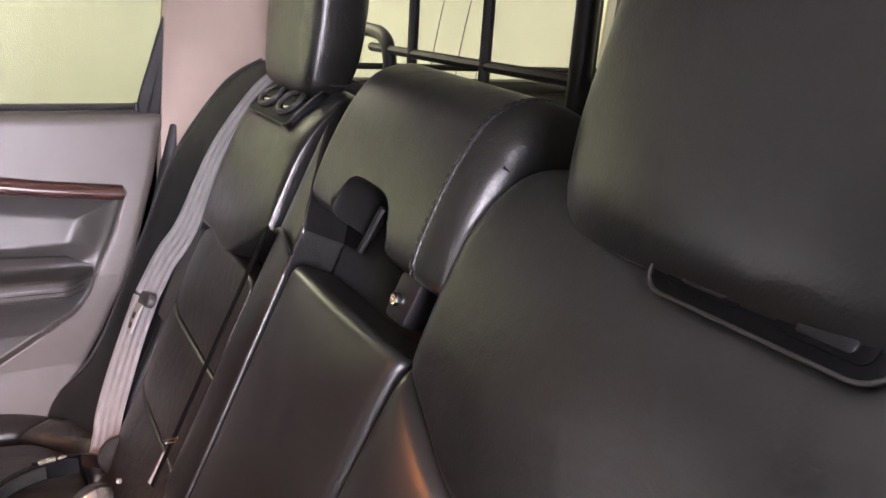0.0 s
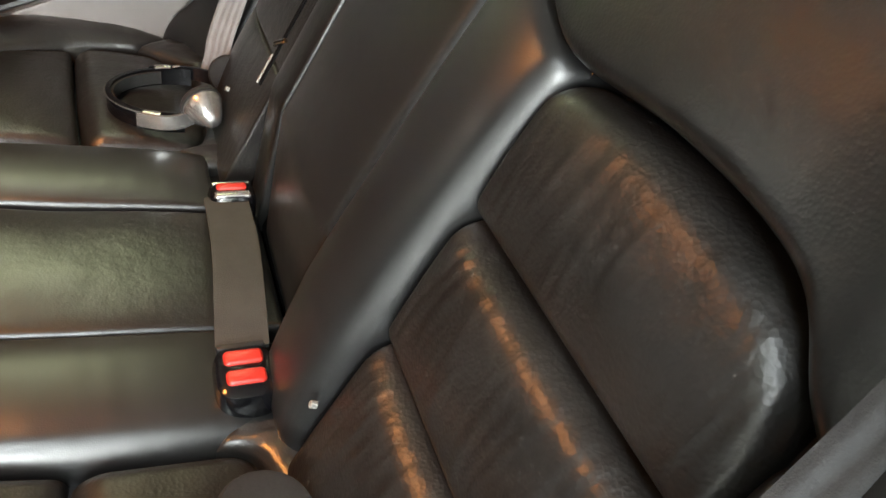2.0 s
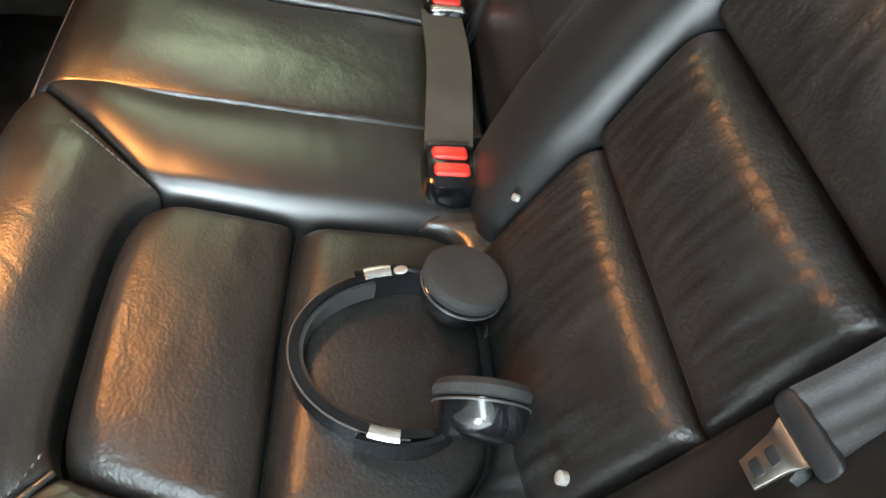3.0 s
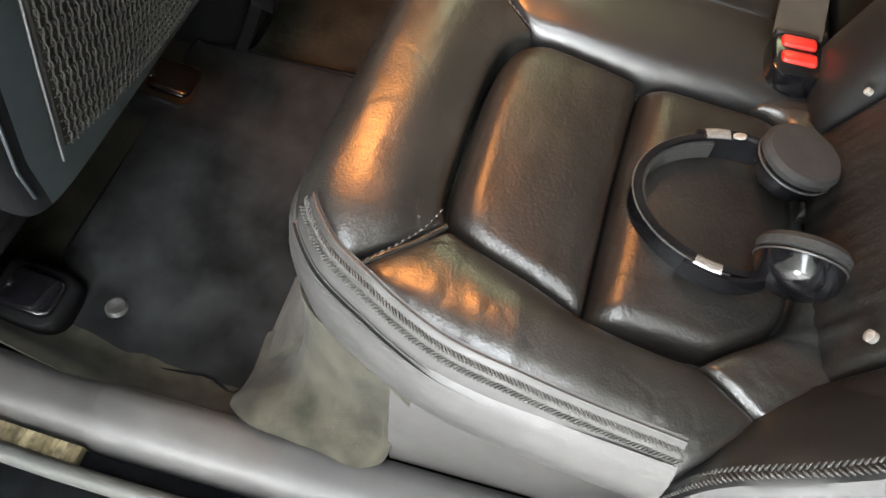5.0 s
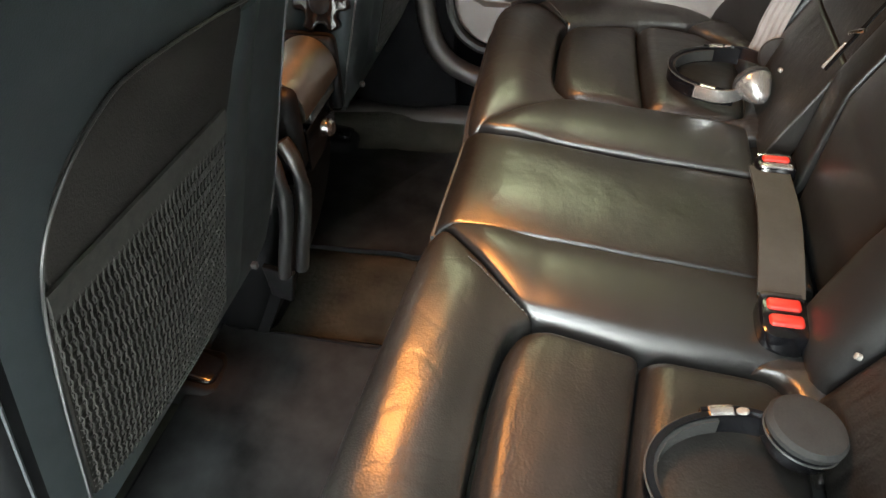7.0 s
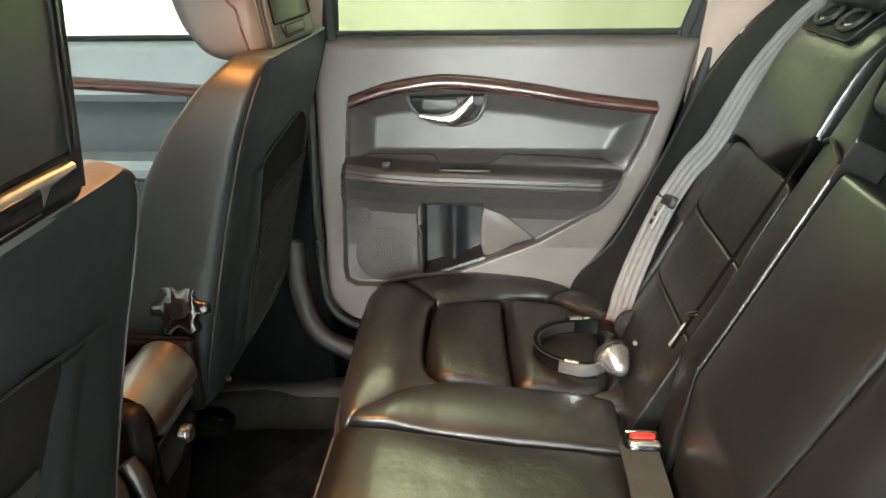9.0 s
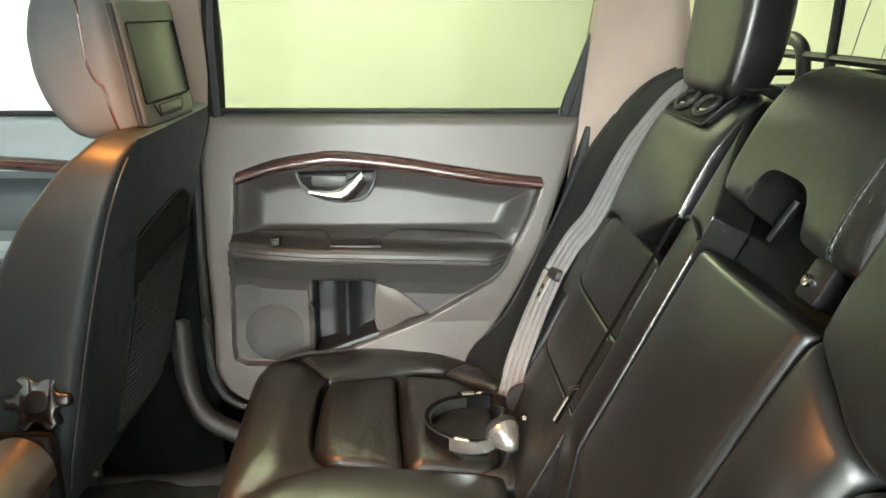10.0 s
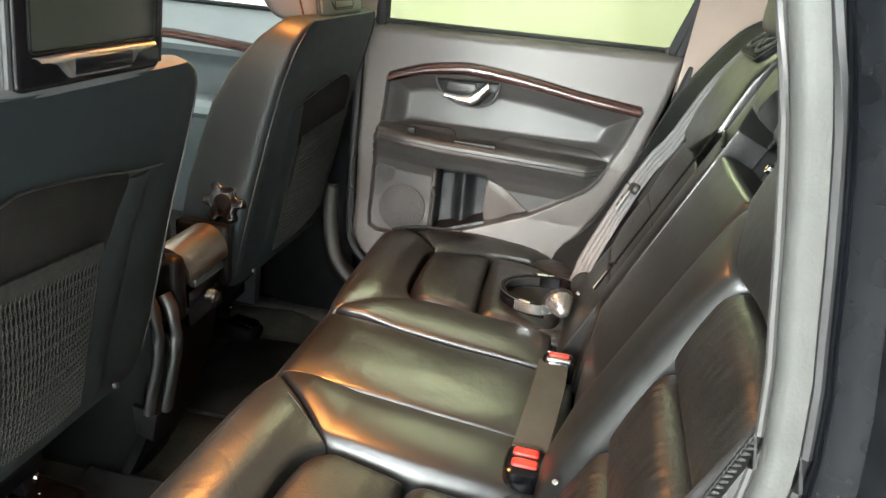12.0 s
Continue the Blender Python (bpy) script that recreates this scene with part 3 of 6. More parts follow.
def seat_cushion(far):
    place = lambda a, b, h: (side(a, far), b, h)
    whole = np.concatenate([OUTER, [(-0.60, 0.085), (-0.56, 0.02), (-0.102, 0.02), (-0.102, 0.45)]])
    body = plate(whole, lambda a, b, h: (side(a * 0.985 - 0.005, far), b * 0.985, 0.332 + h), 0.055, 0.006)
    base = part("cushion", body, SMOOTH, REAR_SEATS[far])
    inner = smooth_line([(-0.238, 0.352), (-0.262, 0.374), (-0.32, 0.386), (-0.44, 0.389), (-0.485, 0.386), (-0.507, 0.377)], 8)
    part("pleat", upholstery(smooth_line([(-0.244, 0.345), (-0.264, 0.369), (-0.32, 0.381), (-0.44, 0.384), (-0.485, 0.381), (-0.510, 0.370)], 6), [(-0.250, 0.230), (-0.4, 0.241), (-0.553, 0.248)], cushion_height, place, edge=0.034, edge2=0.012, ends=0.024, crown=0.013, crease=0.0022, seed=2, skew=0.6), WORN, base)
    part("pleat", upholstery([(-0.251, 0.229), (-0.4, 0.240), (-0.556, 0.247)], smooth_line([(-0.250, 0.085), (-0.30, 0.066), (-0.42, 0.062), (-0.50, 0.076), (-0.552, 0.135)], 6), cushion_height, place, edge=0.034, edge2=0.020, ends=0.024, crown=0.013, crease=0.0022, seed=5, skew=0.6), WORN, base)
    outer = np.concatenate([[(-0.112, 0.478)], OUTER[2:54]])
    inner_line = np.concatenate([[(-0.236, 0.352)], inner, [(-0.507, 0.377)]])
    part("front_bolster", upholstery(inner_line, outer, cushion_height, place, nu=90, edge=0.008, crown=0.020, crease=0.0016, seed=8, skew=1.4), CREASED, base)
    part("inner_panel", upholstery([(-0.110, 0.478), (-0.104, 0.45), (-0.102, 0.30), (-0.102, 0.07)], smooth_line([(-0.234, 0.354), (-0.240, 0.33), (-0.248, 0.228), (-0.248, 0.12), (-0.245, 0.07)], 6), lambda a, b: cushion_height(a, b) + 0.006, place, edge=0.006, edge2=0.026, crown=0.012, crease=0.001, seed=3), SMOOTH, base)
    tail = np.concatenate([OUTER[54:], [(-0.606, 0.090)]])
    part("side_bolster", upholstery(smooth_line([(-0.509, 0.374), (-0.535, 0.30), (-0.556, 0.249), (-0.567, 0.19), (-0.570, 0.150)], 6), tail, cushion_height, place, nu=80, edge=0.008, crown=0.018, crease=0.0020, seed=11), CREASED, base)
    part("rear_corner", upholstery(smooth_line([(-0.568, 0.148), (-0.552, 0.130), (-0.500, 0.072), (-0.42, 0.058)], 6), smooth_line([(-0.612, 0.092), (-0.596, 0.050), (-0.545, 0.022), (-0.42, 0.018)], 6), lambda a, b: cushion_height(a, b) + 0.004, place, nu=60, nv=16, edge=0.010, crown=0.012, crease=0.006, seed=4, ripple=True), CREASED, base, "gathered leather corner")
    part("rear_corner", upholstery(smooth_line([(-0.248, 0.110), (-0.262, 0.078), (-0.31, 0.062), (-0.37, 0.058)], 6), smooth_line([(-0.206, 0.075), (-0.222, 0.036), (-0.28, 0.018), (-0.37, 0.016)], 6), lambda a, b: cushion_height(a, b) + 0.003, place, nu=50, nv=14, edge=0.009, crown=0.011, crease=0.006, seed=9, ripple=True), CREASED, base, "gathered leather corner")
    # the two bolsters meet in a sewn seam
    seam = evenly([(-0.509, 0.377), (-0.535, 0.397), (-0.562, 0.424), (-0.590, 0.452)], 14)
    part("bolster_seam", tube([place(a, b, cushion_height(a, b) + 0.0005) for a, b in seam[:-3]], 0.0028, 10), CREASED, base)
    # skirt under the sewn edge
    edge = evenly(OUTER, 70)
    way = np.gradient(edge, axis=0)
    out = np.stack([way[:, 1], -way[:, 0]], 1)
    out /= np.linalg.norm(out, axis=1)[:, None]
    if out[35] @ V(-1, 0) < 0:
        out = -out
    rows = []
    for z, o in ((0.366, -0.004), (0.360, 0.003), (0.352, 0.007), (0.330, 0.010), (0.300, 0.007), (0.282, -0.004), (0.276, -0.02)):
        rows.append([(side(p[0] + q[0] * o, far), p[1] + q[1] * o, z) for p, q in zip(edge, out)])
    part("skirt", shell(rows, (0, 0, -0.004)), SKIRT, base, "smooth dark grey skirt")
    # sewn lines
    on = lambda line, lift=0.001: [(side(a, far), b, cushion_height(a, b) + lift) for a, b in line]
    seams = [([(-0.512, 0.381), (-0.535, 0.390), (-0.560, 0.407), (-0.580, 0.424)], (0.010, 0.003), 0.010)]
    if not far:
        seams.append(([(-0.238, 0.354), (-0.205, 0.392), (-0.172, 0.430)], (-0.006, 0.004), 0.0125))
    for line, (da, db), lift in seams:
        curve = evenly(smooth_line(line, 8), 40) + (da, db)
        part("seam_stitching", stitches(on(curve, lift), 0.0011, 0.0048, 0.0060), THREAD, base, "row of grey thread")
    braid = evenly(OUTER_SIDE, 90)
    b_out = np.stack([np.gradient(braid, axis=0)[:, 1], -np.gradient(braid, axis=0)[:, 0]], 1)
    b_out /= np.linalg.norm(b_out, axis=1)[:, None]
    if b_out[40] @ V(-1, 0) < 0:
        b_out = -b_out
    up = np.stack([np.where(far, -1, 1) * b_out[:, 0], b_out[:, 1], np.full(len(b_out), 0.8)], 1)
    up /= np.linalg.norm(up, axis=1)[:, None]
    on_edge = lambda a, b, off: cushion_height(a, b) + 0.018 * (1 - abs(1 + 2 * off / 0.075) ** 2.6)
    rows = []
    for off in np.linspace(0.003, -0.022, 8):
        rim = braid + b_out * off
        rows.append([(side(a, far), b, on_edge(a, b, off) + 0.0004) for a, b in rim])
    part("edge_band", shell(rows, (0, 0, -0.006)), SKIRT, base, "grey sewn band along the edge")
    for off, slant in ((-0.0125, 0.8), (-0.0075, -0.8), (-0.019, 0.0), (-0.001, 0.0)):
        rim = braid + b_out * off
        line = [(side(a, far), b, on_edge(a, b, off) + 0.0012) for a, b in rim]
        part("herringbone_stitching", stitches(evenly(line, 160), 0.0013, 0.0074, 0.0034, slant, up) if slant else tube(evenly(line, 120), 0.0014, 6), THREAD if slant else SKIRT, base, "grey herringbone thread along the edge" if slant else "piped edge beside the thread")


REAR_SEATS = {far: thing("outer_rear_seat", (side(-0.36, far), 0.2, 0.29), "black leather rear seat with creased cross pleats" + (", behind a grey belt" if far else ", beside the open door"), "car seat", "rear seats") for far in (False, True)}
MIDDLE_SEAT = thing("middle_rear_seat", (MID, 0.2, 0.29), "smooth black leather middle seat with folding armrest panel", "car seat", "rear seats")
seat_cushion(False)
seat_cushion(True)


def middle_cushion():
    h = lambda a, b: float(np.interp(b, (0.02, 0.10, 0.25, 0.42, 0.52), (0.345, 0.353, 0.367, 0.387, 0.391))) - float(fall(max(0.0, 0.500 - b), 0.036)) + 0.002 * noise.noise(Vector((a * 14, b * 10, 1)))
    base = part("cushion", upholstery([(-0.098, 0.02), (-0.098, 0.30), (-0.100, 0.499)], [(0.118, 0.02), (0.118, 0.30), (0.120, 0.499)], h, lambda a, b, e: (a, b, e), nu=80, nv=40, edge=0.007, crown=0.011, thick=0.08), LEATHER, MIDDLE_SEAT)
    part("front_face", shell([[(x, 0.501 - 0.02 * k * k, 0.365 - 0.09 * k) for x in np.linspace(-0.103, 0.123, 16)] for k in np.linspace(0, 1, 6)], (0, -0.01, 0)), SKIRT, base)
    for a, b in ((-0.101, -0.130), (0.121, 0.150)):
        part("piping", tube([(a, y, h(a, y) - 0.0165) for y in np.linspace(0.06, 0.488, 30)], 0.0034, 10), WORN, base, "sewn leather piping")


middle_cushion()

# ---- rear bench: backrests ----
RISE, FACE, FOOT = V(0, -0.423, 0.906), V(0, 0.906, 0.423), V(0, 0.034, 0.40)


def on_back(x, s, h):
    """A place on the sloping plane of the backrests: across, up the slope, and out of it."""
    return V(x, 0, 0) + FOOT + s * RISE + h * FACE


def backrest(far):
    across = (lambda a: 0.172 + (-0.15 - a) * 0.77) if far else (lambda a: a)
    place = lambda a, s, h: tuple(on_back(across(a), s, h - (0.05 * float(np.clip((across(a) - 0.36) / 0.17, 0, 1)) ** 2 if far else 0)))
    base = part("backrest", moved(box(-0.235 + 0.06 * far, 0.235 - 0.06 * far, -0.11, -0.055, -0.06, 0.60, 0.02), Matrix(((1, 0, 0, across(-0.39)), (0, 0.906, -0.423, 0.034), (0, 0.423, 0.906, 0.40), (0, 0, 0, 1)))), BLACK, REAR_SEATS[far])
    flat = lambda a, s: 0.006 * float(np.clip((s - 0.1) / 0.2, 0, 1))
    inside = -0.160 if far else -0.280
    for s0, s1, bow in ((-0.06, 0.114, 0.0), (0.117, 0.244, 0.0), (0.247, 0.372, 0.02)):
        top = smooth_line([(inside, s1 - bow * 0.8), (inside - 0.03, s1), (-0.40, s1 + bow * 0.3), (-0.50, s1 - bow * 0.3), (-0.535, s1 - bow * 1.3), (-0.552, s1 - bow * 3)], 6)
        part("pleat", upholstery([(inside + 0.001, s0), (-0.4, s0), (-0.556, s0)], top, flat, place, edge=0.0045 if far else 0.012, edge2=0.0045 if far else 0.026, crown=0.004 if far else 0.013, crease=0.0003 if far else 0.0028, seed=s0 * 40 + far, skew=1.3, nu=110, ripple=True), WORN, base)
    # inner bolster with its slanted top
    if not far:
        part("inner_bolster", upholstery([(-0.150, -0.06), (-0.147, 0.15), (-0.155, 0.434)], [(-0.275, -0.06), (-0.275, 0.2), (-0.285, 0.372)], lambda a, s: 0.012 - 0.10 * max(0, 0.08 - s), place, nu=80, edge=0.022, crown=0.016, thick=0.06), SMOOTH, base)

    roll = lambda s: 0.55 * float(fall(min(max(0.0, 0.628 - s), 0.2), 0.12))

    def high(a, s):
        return 0.020 - roll(s) - float(fall(min(max(0.0, -0.158 - a), 0.2), 0.004 if far else 0.035)) - 0.35 * float(fall(min(max(0.0, a + 0.625), 0.2), 0.17))
    part("upper_panel", upholstery(smooth_line([(-0.157, 0.437), (-0.22, 0.404), (-0.288, 0.376), (-0.40, 0.382), (-0.50, 0.372), (-0.55, 0.330), (-0.60, 0.30)], 6), smooth_line([(-0.160, 0.545), (-0.172, 0.595), (-0.22, 0.622), (-0.38, 0.628), (-0.55, 0.622), (-0.61, 0.60), (-0.625, 0.54)], 6), high, place, nu=90, nv=40, edge=0.004 if far else 0.010, crown=0.008, thick=0.09), LEATHER, base)
    part("outer_bolster", upholstery([(-0.558, -0.06), (-0.558, 0.1), (-0.555, 0.31)], [(-0.625, -0.06), (-0.625, 0.1), (-0.622, 0.285)], lambda a, s: 0.010, place, nu=60, edge=0.014, crown=0.010, thick=0.06), LEATHER, base)
    part("filler", moved(box(-0.225 + 0.055 * far, 0.225 - 0.055 * far, -0.06, -0.045, -0.06, 0.55, 0.004), Matrix(((1, 0, 0, across(-0.39)), (0, 0.906, -0.423, 0.034), (0, 0.423, 0.906, 0.40), (0, 0, 0, 1)))), BLACK, base)
    # plastic guide of the head restraint, let into the top
    cx, gw, g0, g1 = (-0.33, 0.105, 0.554, 0.612) if far else (-0.416, 0.069, 0.5605, 0.604)
    k0 = gw / 0.105
    rest = lambda b: 0.031 - roll(b)
    top = lambda up: (lambda a, b, h: place(a, b, rest(b) + up + h))
    part("headrest_guide", plate(rounded(cx - gw, cx + gw, g0, g1, 0.016), top(0.002), 0.02, 0.002), SLOT_BLACK, base, "black plastic guide")
    part("guide_rim", tube([top(0.003)(a, b, 0) for a, b in rounded(cx - gw, cx + gw, g0, g1, 0.016)], 0.0012, 6, True), DARK_PANEL, base)
    for k in (-0.052 * k0, 0.050 * k0):
        part("slot", plate(rounded(cx + k - 0.036 * k0, cx + k + 0.036 * k0, 0.568, 0.594, 0.006), top(0.0026), 0.004, 0.0005), SLOT_BLACK, base)
        part("release_button", plate(rounded(cx + k - 0.024 * k0, cx + k + 0.020 * k0, 0.571, 0.579, 0.003), top(0.0038), 0.005, 0.001), BLACK if not far else GLOSS, base, "release button")
    if far:
        for k in (-0.052, 0.050):
            loop = [top(0.004)(cx + k * 0.95 + 0.032 * math.cos(q), 0.584 + 0.017 * math.sin(q), 0) for q in np.linspace(0, 2 * np.pi, 28, endpoint=False)]
            part("guide_loop", tube(loop, 0.0034, 8, True), SKIRT, base, "grey plastic guide ring")
        part("strap", band([on_back(0.1745, q, 0.020) for q in np.linspace(0.10, 0.44, 14)], (0.95, 0.1, 0.1), 0.006, 0.002), SLOT_BLACK, base, "thin black pull strap")
        part("strap_clip", tube([on_back(0.190, 0.150, 0.022), on_back(0.176, 0.156, 0.027), on_back(0.164, 0.168, 0.022)], 0.0032, 8), CHROME, base, "small bright metal hook")
        part("strap_tab", tube([on_back(0.181, 0.140, 0.021), on_back(0.184, 0.098, 0.021)], 0.0026, 8), SEAL, base, "pale tab under the hook")
    part("button", lathe_at((0.30, 0.036, 0.432) if far else (-0.282, 0.036, 0.432), (0, 0.9, 0.42), [(0.0035, -0.004), (0.0035, 0.001), (0.002, 0.002)]), SEAL, base, "small pale plug")
    part("button", lathe_at((0.462, -0.012, 0.424) if far else (-0.54, 0.044, 0.424), (0, 0.9, 0.42), [(0.005, -0.004), (0.005, 0.001), (0.003, 0.002)]), SEAL, base, "small pale plug")


def lathe_at(at, axis, profile, n=20):
    turn = Vector(axis).to_track_quat("Z", "Y").to_matrix().to_4x4()
    return moved(lathe(profile, n), Matrix.Translation(at) @ turn)


def rows_solid(rings):
    """A solid through closed rings of equal count, capped at both ends."""
    r = np.asarray(rings, float)
    m, n = r.shape[:2]
    faces = [(i * n + j, i * n + (j + 1) % n, (i + 1) * n + (j + 1) % n, (i + 1) * n + j) for i in range(m - 1) for j in range(n)]
    faces += [tuple(range(n))[::-1], tuple((m - 1) * n + j for j in range(n))]
    return r.reshape(-1, 3), faces


def squarish(w, d, n=36, power=3.4):
    out = []
    for k in range(n):
        a = 2 * math.pi * k / n
        c, s = math.cos(a), math.sin(a)
        out.append((w / 2 * math.copysign(abs(c) ** (2 / power), c), d / 2 * math.copysign(abs(s) ** (2 / power), s)))
    return out


def headrest(far):
    cx = 0.318 if far else -0.380
    base = thing("rear_headrest", (cx, -0.25, 0.93), "black leather head restraint on the rear backrest", "headrest", "rear headrests")
    rings = []
    for k in np.linspace(0, 1, 22):
        e = math.sqrt(max(0.0, 1 - abs(2 * k - 1) ** 5))
        z = (0.945 if far else 0.914) + 0.25 * k
        w = ((0.178 if far else 0.285) + 0.02 * math.sin(math.pi * k)) * (0.80 + 0.20 * e)
        w *= 1.0 if far else float(np.interp(k, (0, 0.35, 1), (1.0, 1.0, 0.86)))
        d = (0.074 if far else 0.108) * (0.45 + 0.55 * e)
        y = -0.268 + (0.014 if far else -0.02) * k + 0.03 * (1 - k) ** 2
        rings.append([(cx + a, y + b + 0.012 * math.cos(a * 9), z) for a, b in squarish(w, d, 48, 6.5 if far else 4.2)])
    part("pad", rows_solid(rings), LEATHER, base)
    for k in (-0.06, 0.06):
        part("post", tube([(cx + k, -0.245, 0.90), (cx + k, -0.262, 1.0)], 0.007, 12), CHROME, base, "shiny steel post")
    if far:
        part("corner_seam", tube([(cx - 0.0785 - 0.006 * math.sin(math.pi * k), -0.268 + 0.014 * k + 0.03 * (1 - k) ** 2 + 0.0375, 0.945 + 0.25 * k) for k in np.linspace(0.08, 0.92, 12)], 0.0016, 6), SMOOTH, base)
    line = np.array([(cx + a * 1.004, -0.262 + b * 1.01 + 0.012 * math.cos(a * 9), 0.962) for a, b in squarish(0.190 if far else 0.285, 0.070 if far else 0.10)])
    part("seam", tube(line, 0.0016, 6, True), SMOOTH, base)


for far in (False, True):
    backrest(far)
    headrest(far)


def middle_backrest():
    place = lambda a, s, h: tuple(on_back(a, s, h))
    base = part("backrest", upholstery([(-0.146, -0.06), (-0.146, 0.2), (-0.150, 0.425)], [(0.098, -0.06), (0.098, 0.2), (0.100, 0.425)], lambda a, s: 0.010 - 0.36 * max(0, 0.11 - s), place, nu=80, nv=36, edge=0.012, crown=0.010, thick=0.05), SMOOTH, MIDDLE_SEAT, "folding armrest panel")
    part("side_strip", upholstery([(0.103, -0.06), (0.103, 0.2), (0.112, 0.46)], [(0.168, -0.06), (0.168, 0.2), (0.168, 0.58)], lambda a, s: 0.010 - 0.30 * max(0, 0.11 - s), place, nu=80, nv=16, edge=0.004, crown=0.003, thick=0.05), LEATHER, base)
    part("recess_board", moved(box(-0.165, 0.17, -0.12, -0.045, -0.06, 0.56, 0.01), Matrix(((1, 0, 0, 0), (0, 0.906, -0.423, 0.034), (0, 0.423, 0.906, 0.40), (0, 0, 0, 1)))), SLOT_BLACK, base, "dark plastic back of the recess")
    part("hatch_latch", moved(box(-0.115, -0.078, -0.03, -0.004, 0.44, 0.485, 0.006), Matrix(((1, 0, 0, 0), (0, 0.906, -0.423, 0.034), (0, 0.423, 0.906, 0.40), (0, 0, 0, 1)))), BLACK, base, "black plastic latch plate")
    part("latch_knob", lathe_at(on_back(-0.096, 0.460, 0.0), FACE, [(0.007, -0.012), (0.007, 0.000), (0.006, 0.003), (0.003, 0.001)]), CHROME, base, "small bright latch knob")
    part("strip_loop", tube(smooth_line([on_back(0.166, 0.44, 0.013), on_back(0.14, 0.445, 0.017), on_back(0.107, 0.43, 0.013)], 6), 0.0035, 8), SMOOTH, base)


def middle_headrest():
    """The wide middle head restraint, with a notch at its foot and sewn edges."""
    base = thing("middle_headrest", (MID, -0.2, 0.80), "wide black leather middle head restraint with stitched edge and notch", "headrest", "rear headrests")
    rows = []
    us = np.linspace(-1, 1, 49)
    spine = smooth_line([(0.0, 0.004), (0.012, 0.017), (0.06, 0.021), (0.115, 0.017), (0.155, 0.004), (0.182, -0.028), (0.186, -0.062), (0.178, -0.090)], 6)
    for v, (up, out) in enumerate(spine):
        row = []
        for u in us:
            edge = 0.8 * float(fall((1 - abs(u)) * 0.145, 0.036 if u < 0 else 0.012))
            cut = 0.052 * math.sqrt(max(0.0, 1 - ((u - 0.10) / 0.42) ** 4)) if abs(u - 0.10) < 0.42 else 0.0
            s = 0.482 + 0.012 * (u + 1) / 2 + max(up, cut * (1 - max(0, up - cut) / 0.2))
            row.append(on_back(-0.020 + u * 0.145, s - edge * 0.4 * (up > 0.12), out - edge))
        rows.append(row)
    part("pad", shell(rows, FACE * -0.06 - RISE * 0.012), LEATHER, base)
    part("edge_piping", tube([np.array(q[7]) + FACE * 0.0002 for q in rows[3:]], 0.0016, 8), LEATHER, base, "sewn leather piping")
    for u in (-0.75,):
        line = [np.array(r[int(round((u + 1) / 2 * 48))]) + FACE * 0.002 for r in rows[4:34]]
        part("edge_stitching", stitches(line, 0.0008, 0.006, 0.0075, 0, tuple(FACE)), DARK_THREAD, base, "grey stitching along the edge")
        part("edge_stitching", stitches([q + V(0.008 * (-1 if u > 0 else 1), 0, 0) for q in line], 0.0008, 0.006, 0.0075, 0, tuple(FACE)), DARK_THREAD, base, "grey stitching along the edge")
    part("carrier", moved(box(-0.125, 0.085, -0.085, -0.052, 0.44, 0.60, 0.012), Matrix(((1, 0, 0, 0), (0, 0.906, -0.423, 0.034), (0, 0.423, 0.906, 0.40), (0, 0, 0, 1)))), SLOT_BLACK, base, "black plastic carrier in the notch")
    part("release_bar", tube([on_back(0.030, 0.470, -0.020), on_back(0.012, 0.522, -0.014)], 0.004, 8), SMOOTH, base)


middle_backrest()
middle_headrest()


def side_wing(far):
    """The padded wing between backrest and door opening."""
    base = thing("side_wing", (side(-0.64, far), 0.03, 0.36), "dark leather side wing between backrest and door with stitched edge", "seat wing", "side wings")
    rows = []
    if far:
        front = smooth_line([(-0.632, 0.12, 0.30), (-0.632, 0.10, 0.38), (-0.624, 0.022, 0.47), (-0.614, -0.06, 0.66), (-0.600, -0.115, 0.80), (-0.565, -0.19, 0.92), (-0.52, -0.24, 0.965)], 8)
    else:
        front = smooth_line([(-0.668, 0.150, 0.30), (-0.668, 0.130, 0.38), (-0.664, 0.055, 0.47), (-0.660, -0.02, 0.66), (-0.650, -0.075, 0.80), (-0.62, -0.15, 0.92), (-0.57, -0.20, 0.965)], 8)
    for p in front:
        q = V(p[0] + (0.13 if far else 0.105), p[1] - 0.075, p[2] - 0.004)
        r = V(p[0] - 0.022, p[1] - 0.10, p[2] + 0.004)
        rows.append([tuple(side(c[0], far) if i == 0 else c[i] for i in range(3)) for c in smooth_line([q, q * 0.55 + p * 0.45 + V(0, 0.002 if far else 0.014, 0.002), p, r], 5)])
    part("pad", shell(rows, (0, -0.02, -0.01)), SMOOTH, base)
    for off in (0.006, 0.0115):
        line = [(side(p[0] + off, far), p[1] - off * 0.2 + 0.002, p[2] + 0.003) for p in front]
        if far:
            part("edge_seam", tube(line, 0.0014, 6), SKIRT, base, "pale sewn line")
        else:
            part("edge_stitching", stitches(evenly(line, 120), 0.0012, 0.007, 0.0045, 0.8 if off < 0.01 else -0.8, (-0.3, 0.8, 0.5)), THREAD, base, "grey herringbone thread")
    return base


side_wing(False)
side_wing(True)


